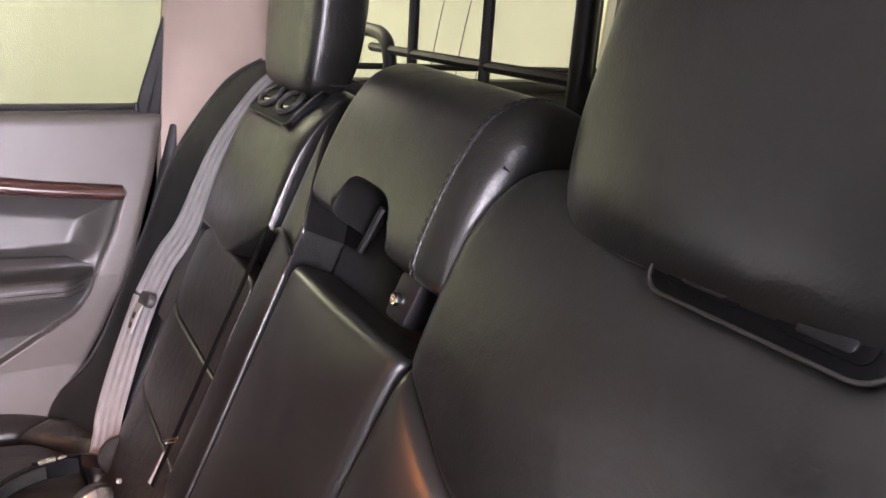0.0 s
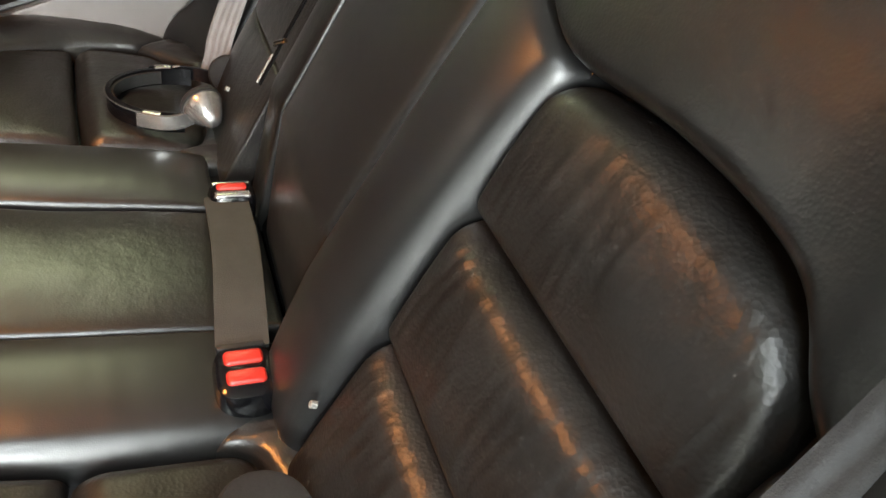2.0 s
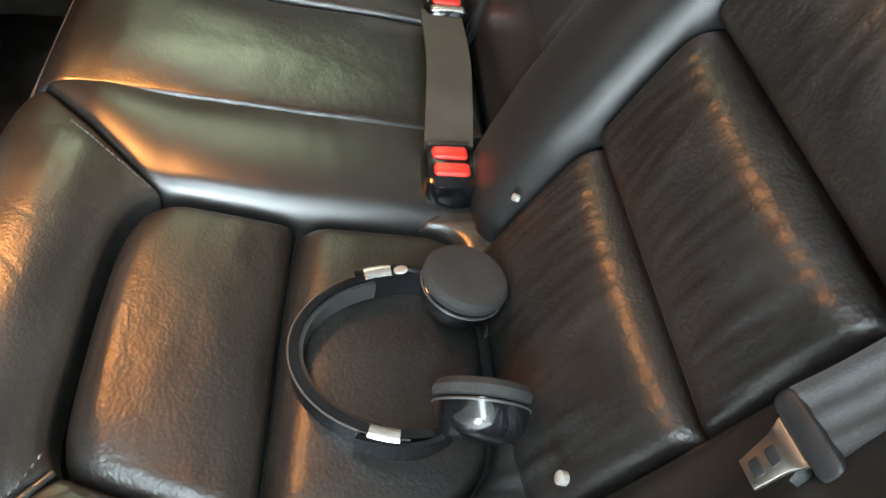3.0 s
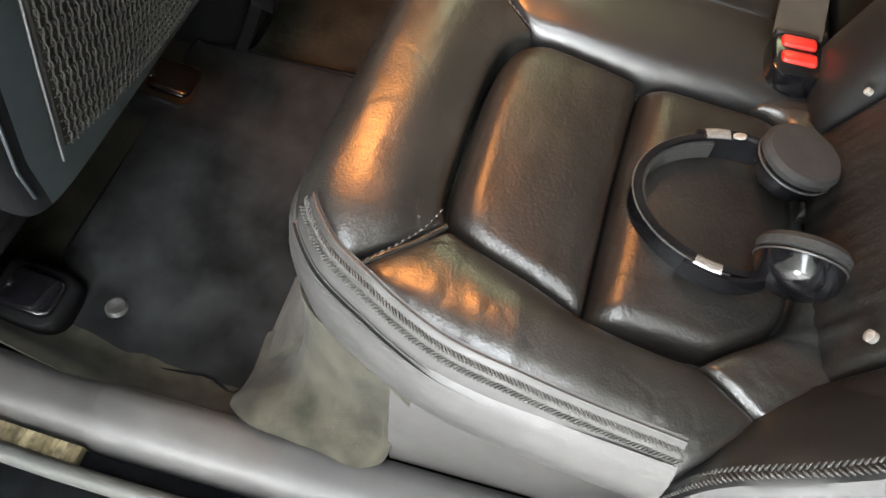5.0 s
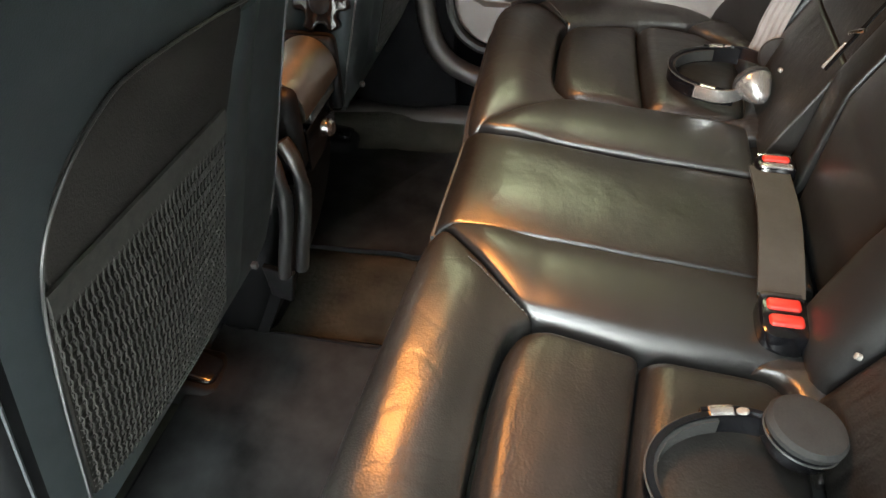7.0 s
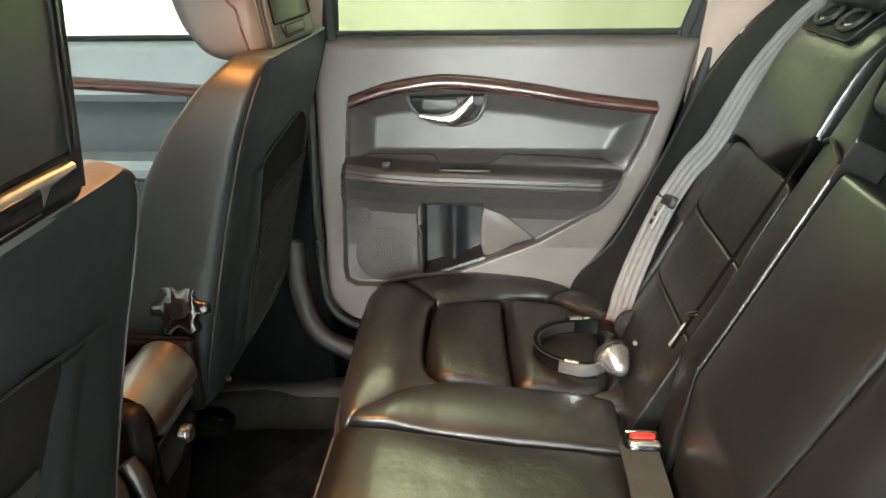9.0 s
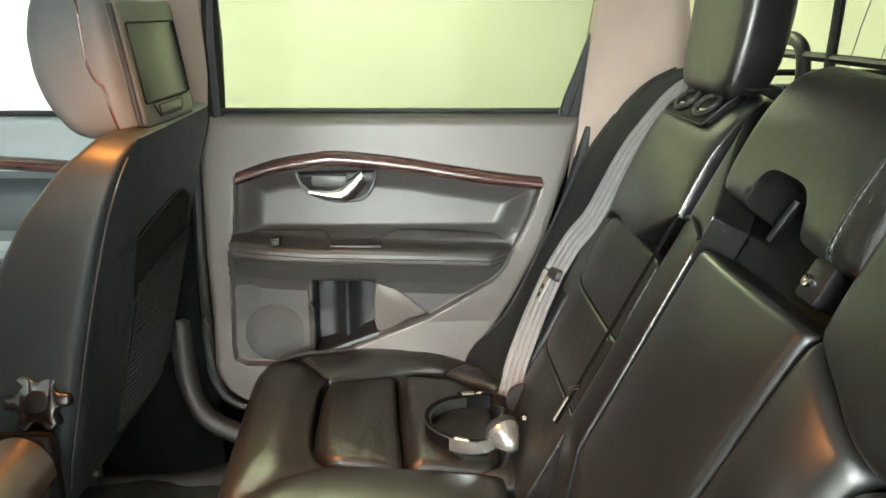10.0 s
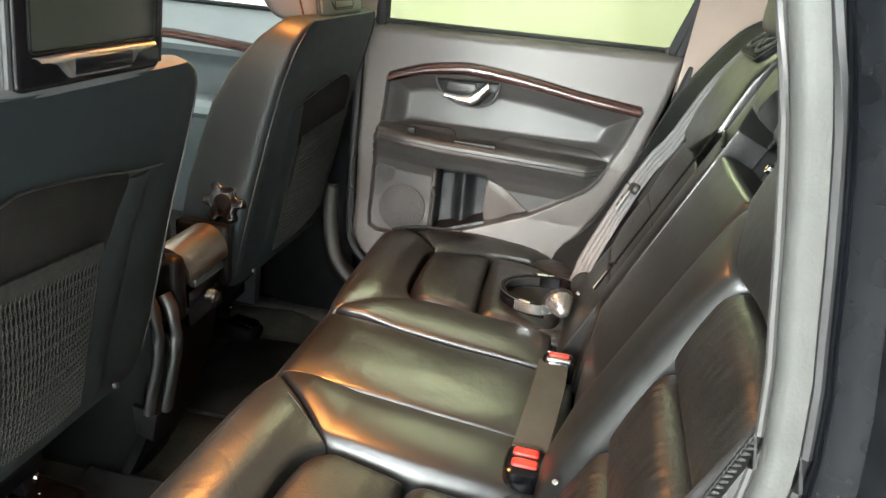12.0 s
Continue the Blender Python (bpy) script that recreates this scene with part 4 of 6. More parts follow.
# ---- belts and buckles ----
def belt(far):
    w = lambda x, y, z: (side(x, far), y, z)
    base = thing("seat_belt", w(-0.5, 0.0, 0.42), "light grey ribbed seat belt hanging over the backrest with its tongue" if far else "dark seat belt beside the backrest with metal tongue", "seat belt", "rear seat belts")
    mat = BELT if far else DARK_BELT
    if far:
        low = smooth_line([(0.452, 0.034, 0.372), (0.462, 0.022, 0.410), (0.478, 0.012, 0.440), (0.512, -0.021, 0.514), (0.528, -0.056, 0.595)], 8)
        high = smooth_line([(0.528, -0.056, 0.595), (0.515, -0.084, 0.66), (0.495, -0.112, 0.715), (0.497, -0.160, 0.82), (0.490, -0.198, 0.885), (0.480, -0.235, 0.935), (0.475, -0.27, 0.955)], 8)
    else:
        low = smooth_line([w(-0.600, -0.022, 0.597), w(-0.625, -0.034, 0.60), w(-0.650, -0.040, 0.56)], 8)
        high = smooth_line([w(-0.598, -0.016, 0.598), w(-0.599, -0.032, 0.630), w(-0.597, -0.066, 0.70), w(-0.588, -0.118, 0.80), w(-0.56, -0.195, 0.925), w(-0.52, -0.25, 0.945)], 8)
    across = V(0.93, 0.1, 0.25) if far else V(0.95, 0.05, 0.15)
    slack = V(0.80, 0.42, 0.32) if far else across
    fade = np.linspace(0, 1, len(high))[:, None]
    low = [V(*q) + (V(-0.006, 0.010, 0.004) if far else V(0, 0, 0)) for q in low]
    high = [V(*q) + (V(-0.006, 0.010, 0.004) if far else V(0, 0, 0)) * (1 - float(k[0])) for q, k in zip(high, fade)]
    part("webbing", band(low, slack, 0.049, 0.0016, 4, 0.0008), mat, base, "lower run of webbing")
    part("webbing", band(high, slack * (1 - fade) + across * fade, 0.048, 0.0016, 4, 0.0008), mat, base, "upper run of webbing")
    if far:
        # darker vinyl replaces the webbing colour here to carry the shade
        part("webbing", band(smooth_line([(0.475, -0.062, 0.58), (0.470, -0.098, 0.67), (0.475, -0.165, 0.82)], 6), across, 0.035, 0.0016), SKIRT, base, "run of webbing behind, shade in its darker colour")
    tip = low[-1] if far else V(-0.598, -0.017, 0.597)
    turn = Matrix.Translation(tip + V(0, 0.006, 0.003)) @ look((0, 0, 0), -V(0, 0.906, 0.423)).to_3x3().to_4x4() @ pose(0, 0, 0, 0, 0, 12 if far else 8) @ Matrix.Scale(1.25 if far else 0.78, 4)
    part("tongue_slider", moved(plate(rounded(-0.031, 0.031, -0.009, 0.009, 0.008), lambda a, b, h: (a, b, h), 0.009), turn), SKIRT if far else BLACK, base, "plastic slider")
    tongue = part("tongue", moved(plate([(-0.017, -0.008), (-0.013, -0.020), (-0.010, -0.046), (0.010, -0.046), (0.013, -0.020), (0.017, -0.008)], lambda a, b, h: (a, b, h + 0.001), 0.003, 0.001), turn), REAR_TRIM if far else STEEL, base, "worn beige tongue" if far else "worn steel tongue")
    for y in (-0.024, -0.037):
        part("tongue_slot", moved(plate(rounded(-0.006, 0.006, y - 0.004, y + 0.004, 0.002), lambda a, b, h: (a, b, h + 0.0014), 0.002, 0.0005), turn), BLACK, tongue)


belt(True)
belt(False)


def buckle(x, y, z, buttons):
    base = thing("belt_buckle", (x, y, z - 0.02), "black belt buckle with two red buttons on the cushion" if buttons == 2 else "black and silver belt buckle with one red button", "belt buckle", "belt buckles")
    long = 0.030 * buttons + 0.006
    rings = []
    for k, (s, h) in enumerate(((0.92, -0.03), (1.0, -0.012), (1.0, 0.010), (0.94, 0.017), (0.80, 0.020))):
        rings.append([(x + b * s, y + a * s, z + h) for a, b in squarish(0.058, long + 0.004, 32, 3.4)])
    part("housing", rows_solid(rings), GLOSS, base)
    for k in range(buttons):
        cx = x + (k - (buttons - 1) / 2) * 0.025 + (0.006 if buttons == 1 else 0.002)
        part("button", plate(rounded(cx - 0.0088 if buttons == 2 else cx - 0.007, cx + 0.0088 if buttons == 2 else cx + 0.006, y - 0.0185, y + 0.0185, 0.005), lambda a, b, h: (a, b, z + 0.024 + h), 0.008), RED, base, "bright red press button")
    if buttons == 1:
        part("insert", plate(rounded(x - 0.016, x - 0.003, y - 0.022, y + 0.022, 0.004), lambda a, b, h: (a, b, z + 0.022 + h), 0.006), SILVER, base, "silver lower half")
    part("slot_frame", box(x + long / 2 - 0.003, x + long / 2 + 0.004, y - 0.023, y + 0.023, z + 0.006, z + 0.019, 0.002), CHROME if buttons == 1 else BLACK, base, "shiny slot frame")


buckle(0.110, 0.052, 0.368, 1)
buckle(-0.190, 0.077, 0.366, 2)
strip = smooth_line([(-0.150, 0.074, 0.372), (-0.08, 0.068, 0.382), (0.0, 0.062, 0.384), (0.105, 0.060, 0.376)], 8)
strap = thing("buckle_strap", (-0.02, 0.066, 0.37), "grey felt-like strap joining the two belt buckles", "buckle strap")
part("webbing", band(strip, (0.1, 1, 0), 0.052, 0.005), STRIP, strap)
for dy in (-0.022, 0.022):
    part("edge_stitching", stitches([p + V(0, dy, 0.0032) for p in strip], 0.0006, 0.004, 0.006), DARK_THREAD, strap, "dark sewn edge")
for x, y, z in (strip[1], strip[-2]):
    part("cross_seam", box(x - 0.0015, x + 0.0015, y - 0.025, y + 0.025, z + 0.001, z + 0.0036, 0.0006), DARK_THREAD, strap, "sewn bar across the strap")


# ---- headsets ----
def headset(name_label, cups, shells, places, size):
    """Lies flat: the head band in front, the two ear cups behind. cups: tilt of each cup."""
    base = thing("headphones", (0, 0, 0), name_label, "headphones", "headphones")
    arc = [(0.078 * math.sin(a), 0.095 * math.cos(a) - 0.005, 0.012) for a in np.linspace(-1.75, 1.75, 44)]
    part("headband", band(arc, (0, 0, 1), 0.027, 0.0065), GLOSS, base, "glossy black head band")
    part("band_pad", band([(p[0] * 0.93, p[1] * 0.94, p[2]) for p in arc[6:38]], (0, 0, 1), 0.019, 0.005), CUP, base, "dark soft pad inside the band")
    part("band_edge", tube([(p[0] * 1.012, p[1] * 1.012, 0.0235) for p in arc[3:41]], 0.0010, 6), SKIRT, base, "thin silver edge")
    for run in (arc[4:8], arc[36:40]):
        part("slider", tube([(p[0], p[1], p[2] + 0.0135) for p in run], 0.0062, 8, flat=0.4), SILVER, base, "bright metal slider on the band")
    for s, tilt, cover, (px, py, pz) in zip((-1, 1), cups, shells, places):
        at = Matrix.Translation((px, py, pz)) @ tilt @ Matrix.Scale(size, 4)
        cone = [(0.004, -0.056), (0.013, -0.053), (0.027, -0.036), (0.038, -0.014), (0.043, -0.002), (0.043, 0.004), (0.040, 0.006)]
        cup = part("ear_cup", moved(lathe(cone, 32), at), cover, base, "cone-shaped silver shell") if cover is SILVER else part("ear_cup", moved(lathe([(0.020, -0.030), (0.032, -0.026), (0.040, -0.016), (0.043, -0.004), (0.043, 0.004), (0.040, 0.006)], 32), at), cover, base, "domed shell")
        part("ear_cushion", moved(lathe([(0.039, 0.004), (0.044, 0.008), (0.045, 0.015), (0.041, 0.021), (0.030, 0.023), (0.010, 0.0215), (0.002, 0.021)], 32), at), CUP, cup, "dark grey foam cushion")
        part("cup_ring", moved(tube([(0.0435 * math.cos(a), 0.0435 * math.sin(a), 0.002) for a in np.linspace(0, 2 * np.pi, 40, endpoint=False)], 0.0012, 6, True), at), SKIRT, cup, "thin silver ring")
        run = smooth_line([(s * 0.074, 0.040, 0.016), (s * 0.082, 0.006, 0.016), (s * 0.068 + px * 0.15, py * 0.4, 0.018), (px, py * 0.85, 0.022)], 6)
        part("arm", band(run, (0, 0, 1), 0.021, 0.004), SILVER if cover is SILVER else GLOSS, base, "slim cup arm")
    part("maker_mark", lathe_at((0.076, 0.0, 0.026), (0.4, 0.2, 1), [(0.006, 0), (0.006, 0.002), (0.004, 0.003)]), SEAL, base, "small white dot")
    return base


one = headset("black headphones lying open on the near cushion", (pose(0, 0, 0, 8, 68, 0), pose(0, 0, 0, 10, 4, 0)), (GLOSS, GLOSS), ((-0.058, -0.052, 0.030), (0.062, -0.052, 0.022)), 0.84)
one.matrix_basis = pose(-0.418, 0.138, 0.372)
two = headset("black and silver headphones lying on the far cushion", (Vector((0.80, 0.45, 0.25)).to_track_quat("Z", "Y").to_matrix().to_4x4(), pose(0, 0, 0, 0, -65, 0)), (SILVER, GLOSS), ((-0.060, -0.046, 0.032), (0.050, -0.078, 0.032)), 0.66)
two.matrix_basis = pose(0.365, 0.105, 0.372, 0, 0, -8)


# ---- far doors ----
def at_door(y, z, h=0.0):
    """The inner face of the far doors; h stands out into the car."""
    lean = 0.665 + 0.03 * max(0, z - 0.6) / 0.26 - 0.02 * max(0, 0.45 - z) / 0.15
    return (lean - h, y, z)


def curve2(points, per=6, closed=True):
    return [tuple(p) for p in smooth_line([V(*q) for q in points], per, closed)]


def rear_door():
    base = thing("rear_door", (0.69, 0.25, 0.2), "closed rear car door with grey lining and varnished wood strip", "car door", "far doors")
    front, rear = 0.600, lambda z: float(np.interp(z, (0.20, 0.30, 0.40, 0.50, 0.62, 0.75, 0.86), (0.20, 0.13, 0.062, 0.005, -0.052, -0.092, -0.118)))
    field = np.array([(0.556, 0.752), (0.48, 0.770), (0.34, 0.780), (0.20, 0.768), (0.05, 0.745), (-0.046, 0.730), (-0.022, 0.66), (0.008, 0.60), (0.022, 0.572), (0.05, 0.54), (0.10, 0.502), (0.178, 0.455), (0.28, 0.415), (0.40, 0.370), (0.46, 0.360), (0.555, 0.360), (0.578, 0.372), (0.582, 0.40), (0.576, 0.55), (0.566, 0.62), (0.556, 0.752)])

    def within(y, z):
        a, b = field[:-1], field[1:]
        crossing = ((a[:, 1] > z) != (b[:, 1] > z)) & (y < (b[:, 0] - a[:, 0]) * (z - a[:, 1]) / np.where(b[:, 1] == a[:, 1], 1, b[:, 1] - a[:, 1]) + a[:, 0])
        return bool(crossing.sum() % 2)

    ease = lambda t: float(np.clip(t, 0, 1)) ** 2 * (3 - 2 * float(np.clip(t, 0, 1)))
    rest_line = lambda y: float(np.interp(y, (0.01, 0.10, 0.25, 0.40, 0.566), (0.588, 0.591, 0.596, 0.600, 0.612)))

    def relief(y, z, f, r, d, inside):
        h = 0.020 - float(fall(min(abs(y - f), abs(y - r)), 0.016)) - 0.03 * max(0, (z - 0.852) / 0.018) ** 2
        if inside:
            h -= 0.012 * ease(d / 0.008)
            h -= 0.034 * ease(d / 0.06) * ease((z - 0.618) / 0.03)
            t = z - rest_line(y)
            out = 0.050 * ease((y - 0.004) / 0.06) * (0.72 + 0.28 * ease((0.575 - y) / 0.10))
            h += out * float(np.interp(t, (-0.085, -0.060, -0.034, -0.012, -0.004, 0.012, 0.020, 0.027), (0, 0.18, 0.52, 0.90, 1.0, 1.0, 0.92, 0.0)))
            low, high = float(np.interp(y, (0.178, 0.415), (0.460, 0.378))), float(np.interp(y, (0.178, 0.25, 0.30, 0.415), (0.462, 0.520, 0.540, 0.545)))
            if 0.178 < y < 0.415:
                h -= 0.055 * ease(min((0.415 - y) / 0.005, (z - low) / 0.010, (high - z) / 0.012))
        return h

    zs = np.r_[np.linspace(0.282, 0.53, 130), np.linspace(0.532, 0.645, 80), np.linspace(0.648, 0.845, 80), 0.852, 0.859, 0.866, 0.870]
    ks = np.linspace(0, 1, 250)
    points, inner = np.zeros((len(zs), len(ks), 3)), np.zeros((len(zs), len(ks)), bool)
    for i, z in enumerate(zs):
        r, f = rear(z), front + 0.02 - float(fall(max(0.0, z - 0.282), 0.085))
        ys = f + (r - f) * ks
        away = to_line(np.stack([ys, np.full(len(ys), z)], 1), field)
        for j, y in enumerate(ys):
            inner[i, j] = within(y, z)
            points[i, j] = at_door(y, z, relief(y, z, f, r, away[j], inner[i, j]))
    verts, faces = grid(points)
    flags = inner.reshape(-1)
    part("lining", (verts, [q for q in faces if not all(flags[k] for k in q)]), PANEL, base)
    # recessed faces get the darkened grey that stands for shade in the pocket
    pocket = lambda q: all(0.285 < verts[k][1] < 0.4165 and float(np.interp(verts[k][1], (0.178, 0.415), (0.458, 0.376))) < verts[k][2] < 0.548 for k in q)
    part("shaded_pocket", (verts, [q for q in faces if all(flags[k] for k in q) and pocket(q)]), POCKET_SHADE, base, "map pocket with its shade in the colour", 60)
    part("lining_field", (verts, [q for q in faces if all(flags[k] for k in q) and not pocket(q)]), INSERT, base, "cooler grey middle field with armrest and map pocket", 60)
    part("outer_skin", shell([[(0.735, y, z) for y in np.linspace(-0.35, 0.70, 6)] for z in np.linspace(-0.15, 0.862, 6)], (0.004, 0, 0)), PAINT, base, "black painted outer skin")
    # wood strip
    line = smooth_line([(0.556, 0.745), (0.48, 0.770), (0.40, 0.783), (0.34, 0.785), (0.22, 0.772), (0.08, 0.750), (-0.052, 0.735)], 8)
    rows = []
    for a, (y, z) in zip(np.linspace(0, 1, len(line)), line):
        w = 0.0135 + 0.002 * math.sin(math.pi * a)
        e = min(1, min(a, 1 - a) / 0.012)
        rows.append([at_door(y, z + w * e * math.sin(q), 0.014 + 0.020 * e * math.cos(q)) for q in np.linspace(-1.5, 1.5, 9)])
    part("wood_strip", shell(rows, (0.012, 0, 0)), WOOD, base, "varnished dark walnut strip")
    # handle
    bowl = [(0.436, 0.756), (0.433, 0.744), (0.420, 0.726), (0.395, 0.710), (0.360, 0.702), (0.325, 0.703), (0.300, 0.714), (0.288, 0.735), (0.284, 0.760)]
    part("handle_bowl", plate(bowl, lambda a, b, h: at_door(a, b, 0.012 + h), 0.03, 0.004), BLACK, base, "dark handle bowl")
    part("bowl_rim", tube([at_door(a, b, 0.012) for a, b in smooth_line(bowl, 4)], 0.0035, 8), INSERT, base, "grey rim of the bowl")
    rows = []
    for k in np.linspace(0, 1, 22):
        y = 0.412 - 0.112 * k
        z = float(np.interp(k, (0, 0.35, 0.6, 0.78, 1), (0.722, 0.716, 0.717, 0.730, 0.757)))
        w = float(np.interp(k, (0, 0.45, 0.72, 1), (0.006, 0.011, 0.021, 0.019)))
        rows.append([at_door(y + 0.5 * w * math.cos(q) * k, z + w * math.sin(q), 0.018 + 0.009 * math.cos(q)) for q in np.linspace(-1.6, 1.6, 9)])
    part("handle_lever", shell(rows, (0.004, 0, 0)), CHROME, base, "satin chrome lever")
    part("lock_tab", plate(rounded(0.338, 0.408, 0.732, 0.754, 0.007), lambda a, b, h: at_door(a, b, 0.018 + h), 0.006, 0.003), INSERT, base, "grey lock tab")
    # armrest
    seam = [(y, rest_line(y)) for y in np.linspace(0.56, 0.03, 40)]
    for dz in (0.003, -0.006):
        part("armrest_seam", tube([at_door(y, z + dz, 0.0265 - 0.016 + 0.050 * ease((y - 0.004) / 0.06) * (0.72 + 0.28 * ease((0.575 - y) / 0.10)) - 0.0015) for y, z in seam], 0.0012, 5), DARK_PANEL, base)
    crest = lambda y: float(np.interp(y, (0.012, 0.05, 0.15, 0.245, 0.272, 0.33, 0.376, 0.384, 0.40, 0.52, 0.566), (0.616, 0.632, 0.638, 0.640, 0.626, 0.624, 0.625, 0.637, 0.640, 0.640, 0.630)))
    rows = [[at_door(y, z, relief(y, z, 9, -9, 0.03, True) + 0.0025) for k in np.linspace(0, 1, 16) for z in (rest_line(y) + 0.011 + (crest(y) - rest_line(y) - 0.011) * k,)] for y in np.linspace(0.566, 0.014, 90)]
    part("armrest_top", shell(rows, (0.008, 0, 0)), DARK_PANEL, base, "dark plastic armrest insert with grip", 60)
    part("pull_cup", plate(rounded(0.272, 0.374, 0.613, 0.6245, 0.004), lambda a, b, h: at_door(a, b, 0.046 + h), 0.01, 0.002), BLACK, base, "black grip hollow")
    part("window_switch", box(0.600, 0.622, 0.465, 0.482, 0.630, 0.646, 0.002), BLACK, base, "small window switch")
    part("switch_key", box(0.597, 0.606, 0.468, 0.480, 0.634, 0.642, 0.002), SKIRT, base, "grey switch key")
    # lower front field with loudspeaker
    disc = lambda y, z, r, lift, tilt: lathe_at(at_door(y, z, lift), (-1, 0, tilt), [(r, -0.006), (r, -0.0012), (r * 0.965, 0.0), (r * 0.5, 0.0003), (0.001, 0.0003)], 40)
    part("speaker_grille", disc(0.495, 0.428, 0.060, 0.0125, 0.09), GRILLE, base, "round loudspeaker grille")
    part("tweeter_grille", disc(0.545, 0.512, 0.026, 0.0100, 0.0), GRILLE, base, "small round grille")
    part("pocket_lip", tube([at_door(y, z, 0.006) for y, z in ((0.420, 0.372), (0.35, 0.398), (0.283, 0.421))], 0.008, 8), POCKET_SHADE, base, "lower lip of the pocket, coloured as its shade")
    part("divider", tube([at_door(0.419, z, 0.008) for z in np.linspace(0.372, 0.545, 8)], 0.0065, 8), INSERT, base, "rounded edge beside the pocket")
    # map pocket
    bulge = [[at_door(0.398 - 0.10 * k, 0.535 - 0.14 * j, -0.046 + 0.026 * math.exp(-((k - 0.5) / 0.16) ** 2)) for k in np.linspace(0, 1, 24)] for j in np.linspace(0, 1, 6)]
    part("pocket_rib", shell(bulge, (0.004, 0, 0)), POCKET_SHADE, base, "upright rib in the pocket")
    tail = curve2([(0.286, 0.533), (0.25, 0.517), (0.21, 0.489), (0.185, 0.464), (0.22, 0.452), (0.286, 0.428)], 4)
    part("pocket_tail", plate(tail, lambda a, b, h: at_door(a, b, 0.006 + h), 0.03, 0.003), PANEL, base, "light grey tail of the pocket")
    lip = smooth_line([(0.46, 0.360), (0.40, 0.370), (0.28, 0.415), (0.178, 0.455), (0.10, 0.502), (0.05, 0.54), (0.022, 0.572)], 6)
    part("lower_edge", tube([at_door(y, z, 0.011) for y, z in lip], 0.006, 8), DARK_PANEL, base)
    rim = smooth_line([(0.022, 0.572), (0.008, 0.60), (-0.022, 0.66), (-0.046, 0.726)], 6)
    part("field_rim", tube([at_door(y, z, 0.014) for y, z in rim], 0.005, 8), PANEL, base)
    rim = smooth_line([(0.557, 0.752), (0.567, 0.62), (0.577, 0.55), (0.583, 0.40), (0.578, 0.371), (0.555, 0.359), (0.46, 0.359)], 6)
    part("field_rim", tube([at_door(y, z, 0.013) for y, z in rim], 0.005, 8), PANEL, base)
    # lower edge strip of the door with its seal
    low = smooth_line([(0.628, 0.80), (0.632, 0.50), (0.631, 0.40), (0.618, 0.318), (0.580, 0.276), (0.52, 0.264), (0.30, 0.262)], 8)
    foot = smooth_line([(0.690, 0.46), (0.684, 0.34), (0.655, 0.250), (0.59, 0.205), (0.50, 0.190), (0.28, 0.188)], 8)
    part("door_seal", tube([at_door(y, z, 0.006) for y, z in low], 0.011, 8), RUBBER, base, "black rubber seal")
    part("shut_face", tube([at_door(y, z, -0.004) for y, z in foot], 0.022, 12), DARK_PANEL, base, "rounded lower frame")
    back = smooth_line([(-0.126, 0.87), (-0.098, 0.74), (-0.055, 0.61), (0.0, 0.50), (0.062, 0.39), (0.13, 0.29)], 6)
    part("rear_seal", tube([at_door(y - 0.016, z, 0.004) for y, z in back], 0.017, 10), RUBBER, base, "black rubber seal")
    part("belt_seal", tube([at_door(y, 0.873, 0.004) for y in np.linspace(0.60, -0.115, 20)], 0.006, 8), RUBBER, base, "black window seal")
    part("lock_pin", lathe_at(at_door(-0.075, 0.868, 0.012), (0, 0, 1), [(0.004, 0), (0.004, 0.012), (0.002, 0.014)], 12), SKIRT, base, "small lock pin")
    # window frame and pane
    wf = [(0.700, 0.585, 0.86), (0.690, 0.578, 1.0), (0.655, 0.570, 1.17), (0.645, 0.40, 1.195), (0.645, 0.05, 1.195), (0.655, -0.17, 1.17), (0.690, -0.135, 1.0), (0.700, -0.100, 0.865)]
    part("window_frame", tube(np.array(wf), 0.017, 8, flat=1.0), RUBBER, base, "black window frame")
    part("pane", shell([[(0.700 - 0.055 * k**1.5, f + (r - f) * j, 0.866 + 0.39 * k) for j in np.linspace(0, 1, 6) for f, r in (((0.585 - 0.015 * k), (-0.10 - 0.07 * k)),)] for k in np.linspace(0, 1, 8)], (0.004, 0, 0)), TINTED, base, "yellow-green tinted pane")
    part("frame_corner", plate(curve2([(-0.118, 0.865), (-0.078, 0.868), (-0.10, 0.95), (-0.128, 1.03), (-0.15, 1.03)], 4), lambda a, b, h: (0.688 - 0.10 * max(0, b - 0.86) - h, a, b), 0.01, 0.003), RUBBER, base, "black corner of the window frame")
    for z in (0.887, 0.892, 0.897):
        part("etched_bar", box(0.6925, 0.6930, 0.532, 0.556, z, z + 0.0014, 0), SEAL, base, "faint etched bar in the pane's corner")


rear_door()


